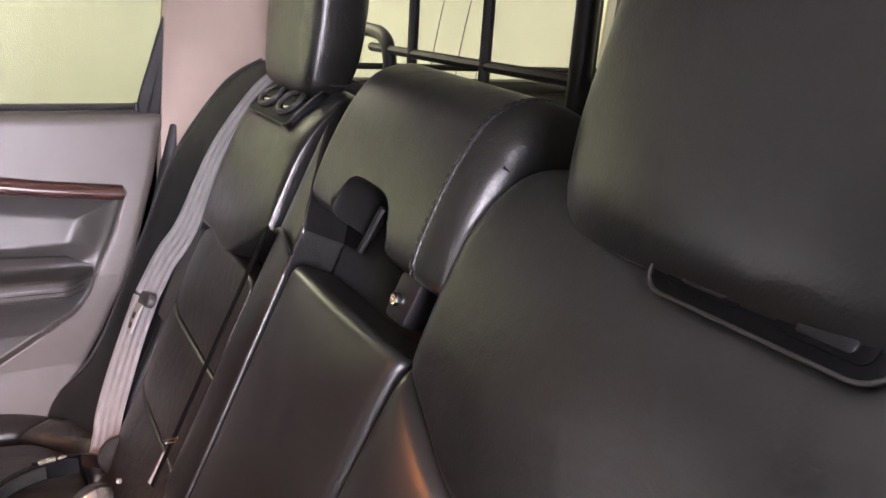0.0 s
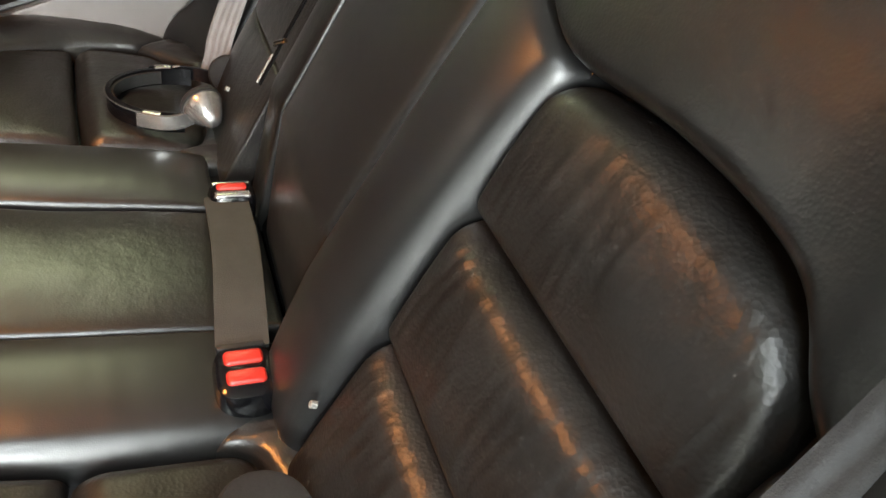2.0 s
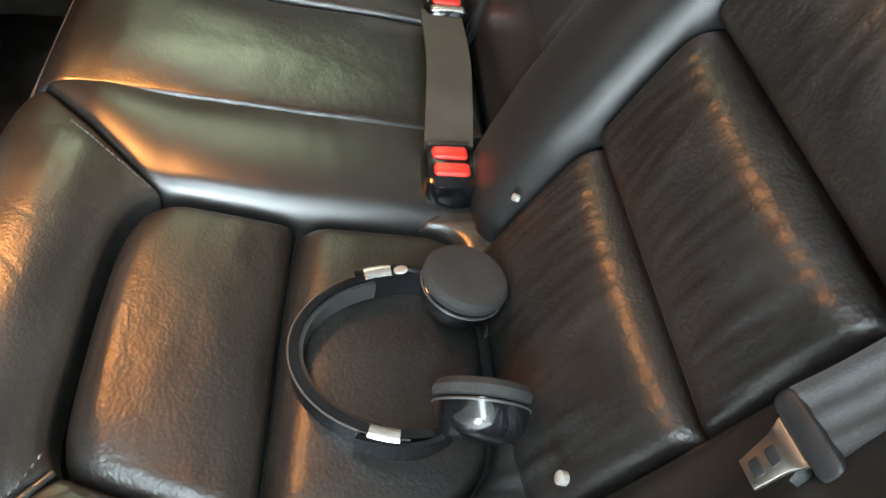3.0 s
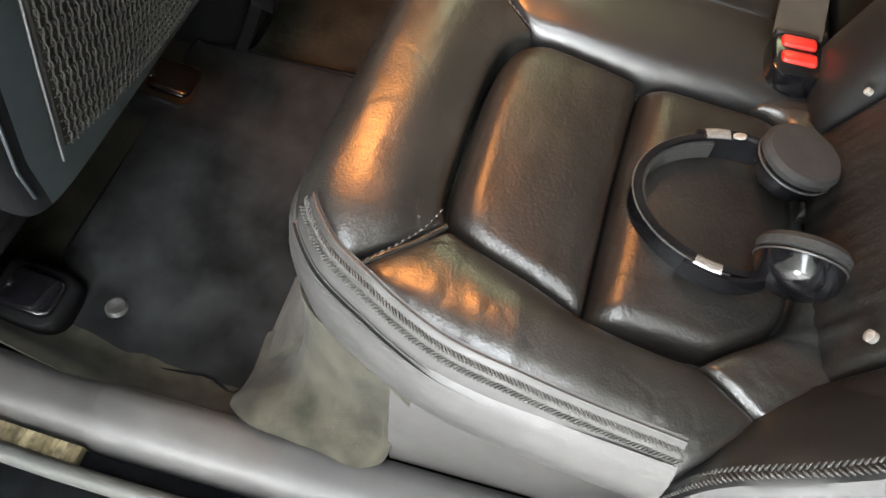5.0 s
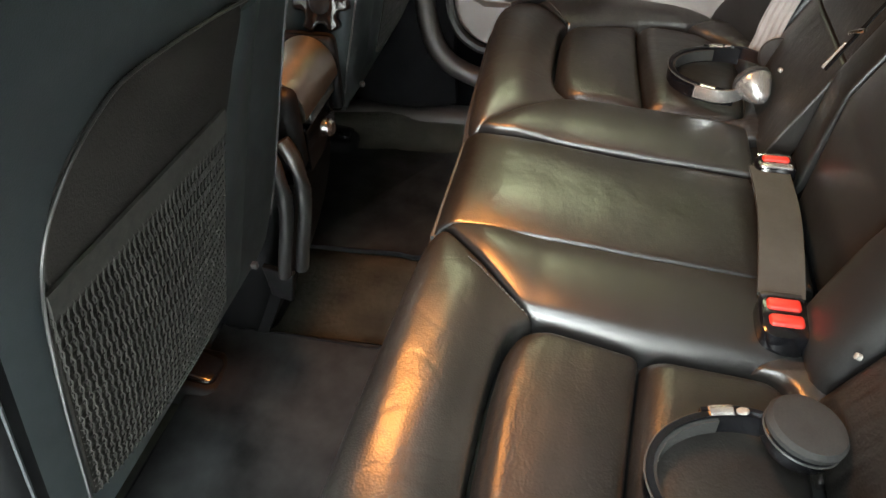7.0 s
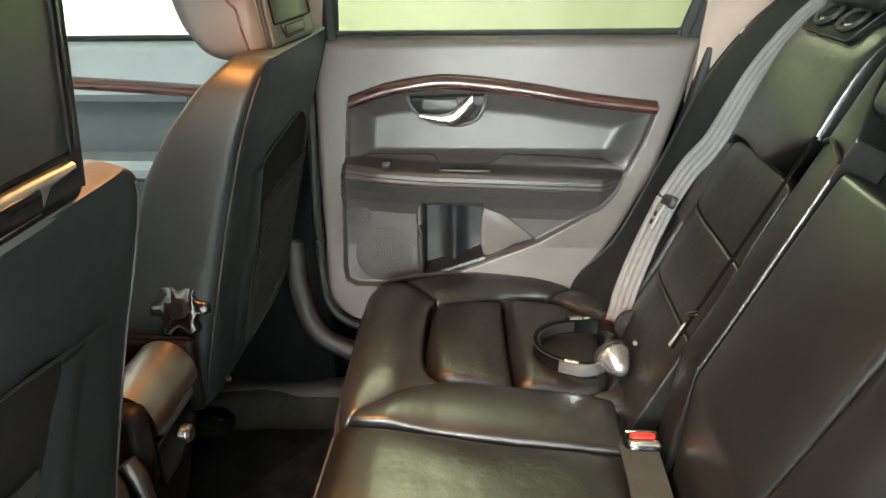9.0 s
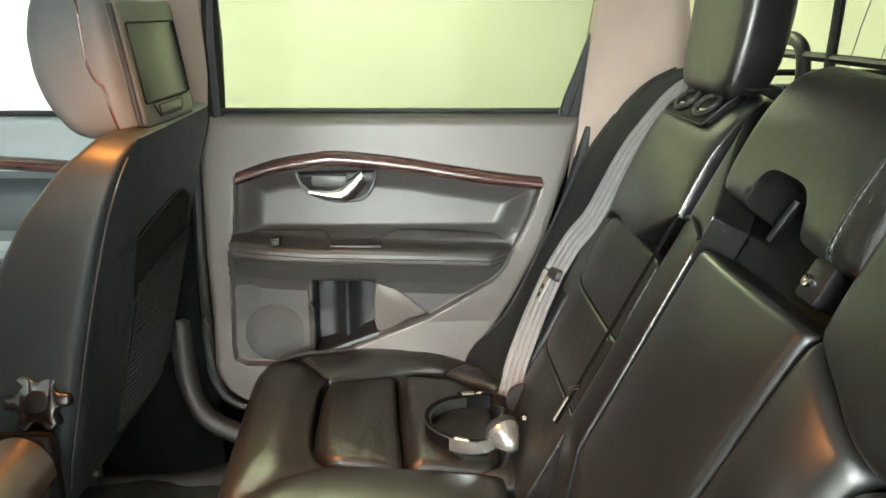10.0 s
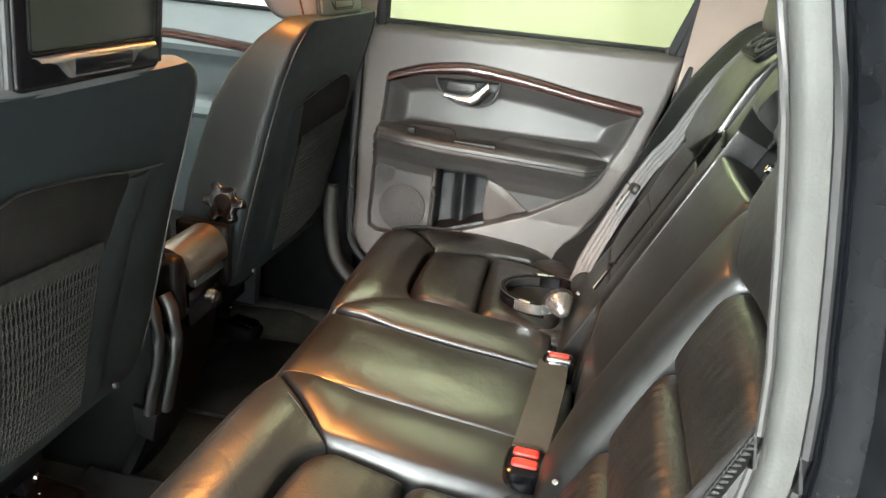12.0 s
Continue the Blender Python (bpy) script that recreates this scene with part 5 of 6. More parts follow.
def front_door():
    base = thing("front_door", (0.69, 1.1, 0.2), "closed front car door with blue-grey lining and wood strip", "car door", "far doors")
    rows = [[at_door(y, z, 0.01 - 0.03 * max(0, (z - 0.845) / 0.02) ** 2 - 0.02 * float(np.clip(min((z - 0.64) / 0.02, (0.745 - z) / 0.02), 0, 1))) for y in np.linspace(0.88, 1.75, 40)] for z in np.linspace(0.10, 0.865, 40)]
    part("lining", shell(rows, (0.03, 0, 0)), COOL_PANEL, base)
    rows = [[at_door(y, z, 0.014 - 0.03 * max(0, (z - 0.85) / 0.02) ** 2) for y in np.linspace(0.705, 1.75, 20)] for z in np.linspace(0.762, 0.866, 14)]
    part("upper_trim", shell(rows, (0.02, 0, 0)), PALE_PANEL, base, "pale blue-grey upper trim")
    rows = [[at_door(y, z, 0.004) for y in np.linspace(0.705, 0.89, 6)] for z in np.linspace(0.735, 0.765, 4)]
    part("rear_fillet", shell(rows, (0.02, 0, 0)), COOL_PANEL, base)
    part("outer_skin", shell([[(0.735, y, z) for y in np.linspace(0.702, 1.85, 6)] for z in np.linspace(-0.15, 0.862, 6)], (0.004, 0, 0)), PAINT, base, "black painted outer skin")
    line = smooth_line([(0.74, 0.760), (0.90, 0.772), (1.06, 0.782), (1.16, 0.785), (1.40, 0.775), (1.6, 0.76)], 8)
    part("wood_strip", shell([[at_door(y, z + 0.013 * math.sin(q), 0.012 + 0.018 * math.cos(q)) for q in np.linspace(-1.5, 1.5, 9)] for y, z in line], (0.01, 0, 0)), WOOD, base, "varnished wood strip")
    rows = [[at_door(y, z, h) for h, z in ((0.0, 0.645), (0.055, 0.640), (0.065, 0.625), (0.060, 0.608), (0.015, 0.585))] for y in np.linspace(0.82, 1.6, 12)]
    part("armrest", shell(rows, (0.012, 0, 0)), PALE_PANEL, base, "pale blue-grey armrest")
    part("belt_seal", tube([at_door(y, 0.868, 0.003) for y in np.linspace(0.68, 1.75, 12)], 0.006, 8), RUBBER, base)
    part("pane", shell([[(0.700 - 0.055 * k**1.5, y, 0.866 + 0.37 * k) for y in np.linspace(0.70, 1.75, 6)] for k in np.linspace(0, 1, 8)], (0.004, 0, 0)), CLEAR, base, "clear pane")


front_door()


def pillar_b():
    base = thing("door_pillar", (0.68, 0.65, 0.1), "beige trimmed pillar between the far doors", "pillar", "", "structure")
    rows = []
    for z in np.linspace(0.10, 1.2, 24):
        dark = z < 0.74
        y0, y1 = (0.63, 0.885) if dark else (0.592, 0.79)
        x = (0.652 if dark else 0.672) - 0.07 * max(0, z - 0.85) / 0.35
        rows.append([(x + 0.03 * abs(2 * k - 1) ** 3, y0 + (y1 - y0) * k, z) for k in np.linspace(0, 1, 9)])
    part("upper_trim", shell(rows[13:], (0.03, 0, 0)), TRIM, base, "beige upper trim")
    # lower trim widened and blackened for the shade beside the front seat
    part("lower_trim", shell(rows[:14], (0.03, 0, 0)), DARK_CLOTH, base, "dark lower trim")
    part("belt_slot", box(0.640, 0.668, 0.628, 0.690, 0.868, 0.876, 0.002), DARK_PANEL, base)


pillar_b()


def near_pillar():
    """The pillar ahead of the open door, swept forward at its foot, and the closed front door beyond it: added out of
    view to block light.
    """
    base = thing("near_door_pillar", (-0.68, 0.9, 0.1), "dark trimmed pillar ahead of the open rear door", "pillar", "", "structure")
    rows = []
    for z in np.linspace(0.06, 1.18, 26):
        y0 = float(np.interp(z, (0.06, 0.20, 0.45, 0.70, 0.90, 1.18), (1.02, 0.93, 0.85, 0.765, 0.715, 0.69)))
        x = -0.655 + 0.075 * max(0, z - 0.80) / 0.38
        rows.append([(x - 0.045 * abs(2 * k - 1) ** 3, y0 + 0.12 * k, z) for k in np.linspace(0, 1, 9)])
    part("lower_trim", shell(rows[:17], (-0.04, 0, 0)), DARK_CLOTH, base, "dark lower trim")
    part("upper_trim", shell(rows[16:], (-0.04, 0, 0)), TRIM, base, "beige upper trim")
    # unseen door, added to keep light from the front off the seat
    door = thing("front_door_blocker", (-0.70, 1.4, 0.2), "unseen closed front door, added to block light from the front", "car door", "", "structure")
    back = lambda z: float(np.interp(z, (0.06, 0.20, 0.45, 0.70, 0.90), (1.02, 0.93, 0.85, 0.765, 0.715)))
    part("lining", shell([[(-0.645, y, z) for y in np.linspace(back(z) + 0.124, 1.75, 6)] for z in np.linspace(0.10, 0.865, 12)], (-0.03, 0, 0)), COOL_PANEL, door)
    part("outer_skin", shell([[(-0.742, y, z) for y in np.linspace(back(z) + 0.05, 1.85, 6)] for z in np.linspace(-0.15, 0.862, 14)], (-0.004, 0, 0)), PAINT, door, "black painted outer skin")
    part("pane", shell([[(-0.690 + 0.055 * k ** 1.5, y, 0.866 + 0.34 * k) for y in np.linspace(0.82, 1.75, 6)] for k in np.linspace(0, 1, 6)], (-0.004, 0, 0)), CLEAR, door, "clear pane")


near_pillar()


def pillar_c(far):
    base = thing("rear_pillar", (side(-0.66, far), -0.2, 0.8), "beige rear pillar trim beside the headrest", "pillar", "rear pillars", "structure")
    low = smooth_line([(-0.655, -0.105, 0.735), (-0.650, -0.13, 0.80), (-0.62, -0.20, 0.91), (-0.585, -0.265, 0.955), (-0.585, -0.31, 0.955)], 6)
    top = smooth_line([(-0.585, -0.135, 1.20), (-0.58, -0.17, 1.20), (-0.575, -0.21, 1.20), (-0.57, -0.245, 1.20), (-0.575, -0.265, 1.20)], 6)
    rows = []
    for k in np.linspace(0, 1, 14):
        r = low * (1 - k) + top * k
        r[:, 0] -= 0.03 * math.sin(math.pi * k)
        rows.append([(side(x, far), y, z) for x, y, z in r])
    part("trim", shell(rows, (side(-0.70, far) - side(-0.66, far), 0, 0)), TRIM, base)
    return base


pillar_c(True)


def body_side(far):
    """The painted side behind the doors with the quarter window."""
    base = thing("body_side", (side(-0.72, far), -0.8, 0.0), "black painted body side with long quarter window", "car body", "", "structure")
    x = side(-0.66, far)
    o = side(-0.69, far) - side(-0.66, far)
    part("lower_side", shell([[(x, y, z) for y in np.linspace(-0.20 if far else -0.16, -1.45, 8)] for z in np.linspace(0.0, 0.915, 6)], (o, 0, 0)), DARK_PANEL, base, "dark cargo lining")
    part("window_ledge", box(min(x, x - o * 1.6), max(x, x - o * 1.6), -1.40, -0.30, 0.900, 0.928, 0.006), DARK_PANEL, base, "dark ledge under the quarter window")
    part("window_rail", tube([(x - o * 0.6, y, 0.950) for y in np.linspace(-0.30, -1.40, 6)], 0.006, 8), RUBBER, base)
    part("rear_post", shell([[(side(-0.645 + 0.07 * k, far), -1.08 + 0.05 * k - 0.22 * j, 0.92 + 0.27 * k) for j in np.linspace(0, 1, 5)] for k in np.linspace(0, 1, 6)], (o, 0, 0)), REAR_TRIM, base, "pale grey rear post")
    part("pane", shell([[(side(-0.655 + 0.07 * k**1.4, far), y, 0.925 + 0.27 * k) for y in np.linspace(-0.27, -1.32, 6)] for k in np.linspace(0, 1, 6)], (o * 0.1, 0, 0)), QUARTER, base, "lightly tinted quarter pane")
    for y in (-0.62, -0.68, -0.73):
        part("aerial_wire", tube([(side(-0.648 + 0.07 * k**1.4, far), y - 0.01 * k, 0.925 + 0.27 * k) for k in np.linspace(0, 1, 6)], 0.0011, 5), WIRE, base, "hair-thin aerial wire in the pane")


body_side(True)
body_side(False)

tail = thing("tailgate", (MID, -1.45, 0.0), "dark inside of the closed tailgate with rear window", "tailgate", "", "structure")
part("lining", shell([[(x, -1.46 + 0.02 * k, 0.0 + 0.92 * k) for x in np.linspace(-0.66, 0.68, 6)] for k in np.linspace(0, 1, 5)], (0, -0.03, 0)), DARK_PANEL, tail)
part("pane", shell([[(x, -1.44 + 0.25 * k, 0.93 + 0.27 * k) for x in np.linspace(-0.56, 0.58, 6)] for k in np.linspace(0, 1, 4)], (0, -0.004, 0)), QUARTER, tail, "lightly tinted rear pane")

front_end = thing("dashboard", (MID, 1.85, 0.0), "dark dashboard under the windscreen", "dashboard", "", "structure")
part("panel", shell([[(x, 1.72 + 0.25 * math.sin(k * 2.2), 0.0 + 0.80 * k) for x in np.linspace(-0.66, 0.68, 6)] for k in np.linspace(0, 1, 8)], (0, 0.03, 0)), BLACK, front_end)
part("windscreen", shell([[(x, 2.30 - 0.56 * k, 0.80 + 0.33 * k) for x in np.linspace(-0.60, 0.62, 6)] for k in np.linspace(0, 1, 5)], (0, 0.005, 0.002)), CLEAR, front_end, "clear windscreen")


# ---- near door opening ----
def opening():
    base = thing("door_opening", (-0.70, -0.05, 0.05), "rear edge of the open door with pale seal and black painted body", "door frame", "", "structure")
    line = smooth_line([(-0.690, 0.20, 0.10), (-0.700, 0.12, 0.25), (-0.705, 0.045, 0.40), (-0.703, -0.012, 0.58), (-0.700, -0.050, 0.76), (-0.700, -0.050, 0.83), (-0.700, -0.044, 0.87), (-0.700, -0.028, 0.955), (-0.695, -0.012, 1.02), (-0.64, 0.02, 1.16), (-0.60, 0.08, 1.20)], 10)
    line = evenly(line, 60)
    rows = []
    for p in line:
        rows.append([p + V(dx, dy, 0) for dx, dy in smooth_line([(0.022, -0.010), (0.012, -0.001), (0.004, 0.001), (-0.002, -0.004), (-0.003, -0.014)], 5)])
    part("seal", shell(rows, (0.012, -0.006, 0)), GREY_SEAL, base, "pale grey rubber seal")
    part("inner_lip", tube([p + V(0.009, 0.003, 0) for p in line], 0.0025, 8), SKIRT, base, "darker grey inner lip of the seal")
    part("flange_gap", tube([p + V(-0.004, -0.017, 0) for p in line], 0.003, 6), RUBBER, base)
    rows = [[p + V(dx, dy, 0) for dx, dy in ((-0.005, -0.019), (-0.009, -0.019), (-0.014, -0.022), (-0.018, -0.030), (-0.022, -0.036))] for p in line]
    part("painted_flange", shell(rows, (0.01, -0.01, 0)), POLISH, base, "glossy black painted flange")
    rows = [[p + V(dx, dy, 0) for dx, dy in ((-0.022, -0.036), (-0.036, -0.055), (-0.065, -0.10), (-0.075, -0.16), (-0.078, -0.4), (-0.07, -1.3))] for p in line]
    part("body_panel", shell(rows, (0.02, -0.005, 0)), PAINT, base, "black painted rear side panel")


opening()


# ---- front seats ----
REAR = V(0, -0.955, -0.295)


def rear_line(z):
    """How far forward the rear face of the front seats lies at a height."""
    return float(np.interp(z, (0.0, 0.20, 0.33, 0.40, 0.55, 0.67, 0.79, 0.88, 0.914, 0.96), (0.785, 0.750, 0.719, 0.699, 0.662, 0.632, 0.598, 0.569, 0.557, 0.540)))


def on_seat(x, z, h):
    """A place on the rear face of the front seats: across, its height, and out towards the rear."""
    return V(x, rear_line(z), z) + h * REAR


def front_seat(far):
    cx = 0.393 if far else -0.365
    inner = -1 if far else 1
    base = thing("front_bucket_seat", (cx, 0.95, 0.0), "black leather front seat with rear pocket net, its back leaning rearward", "car seat", "front seats")
    wide = 0.470 if far else 0.500
    rings = []
    top = 0.899 if far else 0.872

    def girth(z):
        e = float(np.clip((z - top + 0.125) / 0.125, 0, 1))
        w = wide * (1 - 0.10 * e ** 2 - 0.16 * e ** 8) * float(np.interp(z, (0.37, 0.45), (0.94, 1.0)))
        return w, float(np.interp(z, (0.37, 0.55, top - 0.19, top - 0.125, top - 0.055, top - 0.012, top), (0.145, 0.145, 0.130, 0.110, 0.078, 0.050, 0.026)))

    for z in np.r_[np.linspace(0.37, top - 0.085, 26), np.linspace(top - 0.075, top, 14)]:
        w, d = girth(z)
        rings.append([on_seat(cx + a, z, -d / 2 + b) for a, b in squarish(w, d, 64, 9)])
    verts, faces = rows_solid(rings)
    verts = np.asarray(verts, float)
    # outboard faces of the shell take the blackened colour that stands for shade
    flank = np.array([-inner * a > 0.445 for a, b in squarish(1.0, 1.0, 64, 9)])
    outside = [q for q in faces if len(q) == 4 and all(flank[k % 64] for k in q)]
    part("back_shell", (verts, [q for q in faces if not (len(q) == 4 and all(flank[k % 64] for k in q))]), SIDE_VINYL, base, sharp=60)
    part("shaded_outer_side", (verts, outside), OUTER_SHADE, base, "outer side of the shell, shade in its dark colour", 60)
    out = -inner
    # sewn edges on the two rear corners
    for q in (-1, 1):
        line = [on_seat(cx + q * 0.472 * girth(z)[0], z, 0.0008 - (1 - (1 - 0.944 ** 9) ** (1 / 9)) * girth(z)[1] / 2) for z in np.linspace(0.40, top - 0.02, 40)]
        part("piping", tube(line, 0.0015, 6), SKIRT if q == inner else SIDE_VINYL, base, "sewn piping on the corner")
    # pocket behind a soft panel, with its piping and the stiff strip beside it
    spot = lambda a, z, h: on_seat(cx + out * a, z, h)
    panel = curve2([(-0.070, 0.638), (0.06, 0.648), (0.165, 0.658), (0.180, 0.68), (0.180, 0.70), (0.158, 0.742), (0.112, 0.766), (0.07, 0.770), (-0.03, 0.757), (-0.098, 0.742), (-0.088, 0.69)], 6)
    part("pocket_panel", plate(panel, lambda a, b, h: spot(a, b, 0.002 + h), 0.004, 0.0015), BACKING, base, "black soft pocket panel")
    part("panel_piping", tube([spot(a, z, 0.004) for a, z in smooth_line([(0.196, 0.42), (0.196, 0.60), (0.187, 0.70), (0.158, 0.744), (0.112, 0.768), (0.07, 0.772), (-0.03, 0.759), (-0.11, 0.744), (-0.17, 0.738)], 8)], 0.0014, 6), SMOOTH, base, "thin black piping round the pocket")
    rows = [[spot(a0 + (a1 - a0) * k, z, 0.006 * math.sin(math.pi * min(1, k * 1.2 + 0.1)) - 0.001) for k in np.linspace(0, 1, 9)] for z, a0, a1 in zip(np.linspace(0.40, 0.735, 20), np.interp(np.linspace(0.40, 0.735, 20), (0.40, 0.638, 0.735), (-0.058, -0.066, -0.098)), np.interp(np.linspace(0.40, 0.735, 20), (0.40, 0.735), (-0.145, -0.172)))]
    part("stiff_strip", shell(rows, REAR * -0.006), SIDE_VINYL, base, "stiff padded strip beside the pocket")
    # net
    bag = lambda u, v: spot(0.0625 + u * 0.1275, (0.402 + 0.030 * (u + 1) / 2) * (1 - v) + (0.640 + 0.020 * (u + 1) / 2) * v, 0.004 + 0.014 * math.sin(math.pi * min(1, v * 0.8 + 0.2)) * (1 - u * u))
    net = part("net_pocket", shell([[bag(u, v) for u in np.linspace(-1, 1, 20)] for v in np.linspace(0, 1, 14)], REAR * -0.003), BACKING, base, "grey elastic net pocket")
    cords = []
    for k in range(38):
        for way in (-1, 1):
            pts = []
            for v in np.linspace(0, 1, 110):
                u = -1 + 2 * (k + 0.5) / 38 + way * 0.0075 * math.sin(v * 88) + 0.05 * (v - 0.5)
                if abs(u) <= 1:
                    pts.append(bag(u, v) + REAR * (0.0016 + 0.0006 * way))
            if len(pts) > 2:
                cords.append(tube(pts, 0.00095, 4, up=(1, 0, 0)))
    for k in range(24):
        cords.append(tube([bag(u, (k + 0.5) / 24) + REAR * 0.002 for u in np.linspace(-1, 1, 16)], 0.0007, 4))
    cord = part("net_mesh", join(*cords), NET, net, "crossed grey elastic cords")
    tagged(cord, kind="stuff")
    part("net_hem", shell([[bag(u, v) + REAR * (0.002 + 0.0015 * math.sin(math.pi * (v - 0.97) / 0.12)) for u in np.linspace(-1, 1, 20)] for v in np.linspace(0.97, 1.09, 6)], REAR * -0.003), NET, net, "plain elastic hem")
    part("net_clip", box(*[c for p in (spot(-0.150, 0.385, 0.006),) for c in (p[0] - 0.004, p[0] + 0.004, p[1] - 0.004, p[1] + 0.004, p[2] - 0.004, p[2] + 0.004)], 0.0015), SKIRT, base, "small plastic clip")
    # dark underside down to the rails
    rows = [[(cx + a * wide * 0.46, 0.735 + 0.12 * k + 0.01 * abs(a), 0.39 - 0.18 * k) for a in np.linspace(-1, 1, 12)] for k in np.linspace(0, 1, 8)]
    part("lower_cover", shell(rows, (0, 0.02, 0.02)), DARK_CLOTH, base, "dark cover under the backrest")
    # lumbar knob on the side towards the tunnel
    kx = cx + inner * (wide / 2 - 0.002)
    turn = Matrix.Translation((kx - inner * 0.004, 0.714, 0.556)) @ Vector((inner, -0.10, 0.42)).to_track_quat("Z", "Y").to_matrix().to_4x4()
    star = [(0.0350 * (1 + 0.20 * math.tanh(2.6 * math.cos(6 * q) + 0.3)) * math.cos(q), 0.0350 * (1 + 0.20 * math.tanh(2.6 * math.cos(6 * q) + 0.3)) * math.sin(q)) for q in np.linspace(0, 2 * np.pi, 72, endpoint=False)]
    knob = part("lumbar_knob", moved(plate(star, lambda a, b, h: (a, b, h + 0.020), 0.022, 0.004), turn), GLOSS, base, "black six-lobed adjusting knob")
    part("knob_cap", moved(lathe([(0.015, 0.016), (0.015, 0.021), (0.013, 0.0225), (0.004, 0.0222)], 28), turn), SLOT_BLACK, knob)
    # cushion and base
    rings = []
    for k in np.linspace(0, 1, 12):
        z = 0.17 + 0.17 * k
        e = 1 - 0.12 * max(0, (k - 0.6) / 0.4) ** 2
        rings.append([(cx + a, 1.13 + b + 0.02 * k, z) for a, b in squarish(0.48 * e, 0.46 * e, 36, 5)])
    part("cushion", rows_solid(rings), LEATHER, base)
    part("seat_pan", box(cx - 0.21, cx + 0.21, 0.90, 1.34, 0.135, 0.175, 0.01), DARK_CLOTH, base, "dark metal pan under the cushion")
    for rx in ((cx - 0.205, cx + 0.205) if far else (-0.540, -0.140)):
        part("rail", box(rx - 0.016, rx + 0.016, 0.87, 1.40, 0.012, 0.045, 0.004), STEEL, base, "steel seat rail")
        part("rail_leg", box(rx - 0.020, rx + 0.020, 0.95, 1.30, 0.045, 0.14, 0.006), DARK_CLOTH, base, "dark steel leg on the rail")
        cover = part("rail_cover", plate(rounded(rx - 0.046, rx + 0.046, 0.852, 0.985, 0.028), lambda a, b, h: (a, b, 0.056 - 0.30 * max(0, 0.91 - b) + h), 0.05, 0.010), SLOT_BLACK, base, "black plastic rail cover")
        part("cover_lid", plate(rounded(rx - 0.028, rx + 0.028, 0.866, 0.935, 0.014), lambda a, b, h: (a, b, 0.061 - 0.30 * max(0, 0.91 - b) + h), 0.010, 0.004), GLOSS, cover, "raised black lid on the cover")
        part("rail_bolt", lathe_at((rx + 0.012, 0.958, 0.066), (0, -0.4, 1), [(0.010, 0), (0.010, 0.014), (0.006, 0.018)], 6), CHROME, base, "bright bolt")
    part("hinge_cover", plate(rounded(-0.05, 0.05, -0.05, 0.05, 0.04), lambda a, b, h: (cx - inner * (0.256 + h), 0.93 + a, 0.27 + b), 0.02, 0.006), DARK_CLOTH, base, "plastic hinge cover")
    part("hinge_bolt", lathe_at((cx - inner * 0.245, 0.885, 0.215), (-inner, -0.5, 0.2), [(0.013, -0.02), (0.013, 0.008), (0.008, 0.012)], 6), SKIRT, base, "grey hinge bolt")
    part("side_tag", box(cx - inner * 0.2492 - 0.001, cx - inner * 0.2492 + 0.001, 0.716, 0.722, 0.470, 0.496, 0.0004), SKIRT, base, "small grey tag")


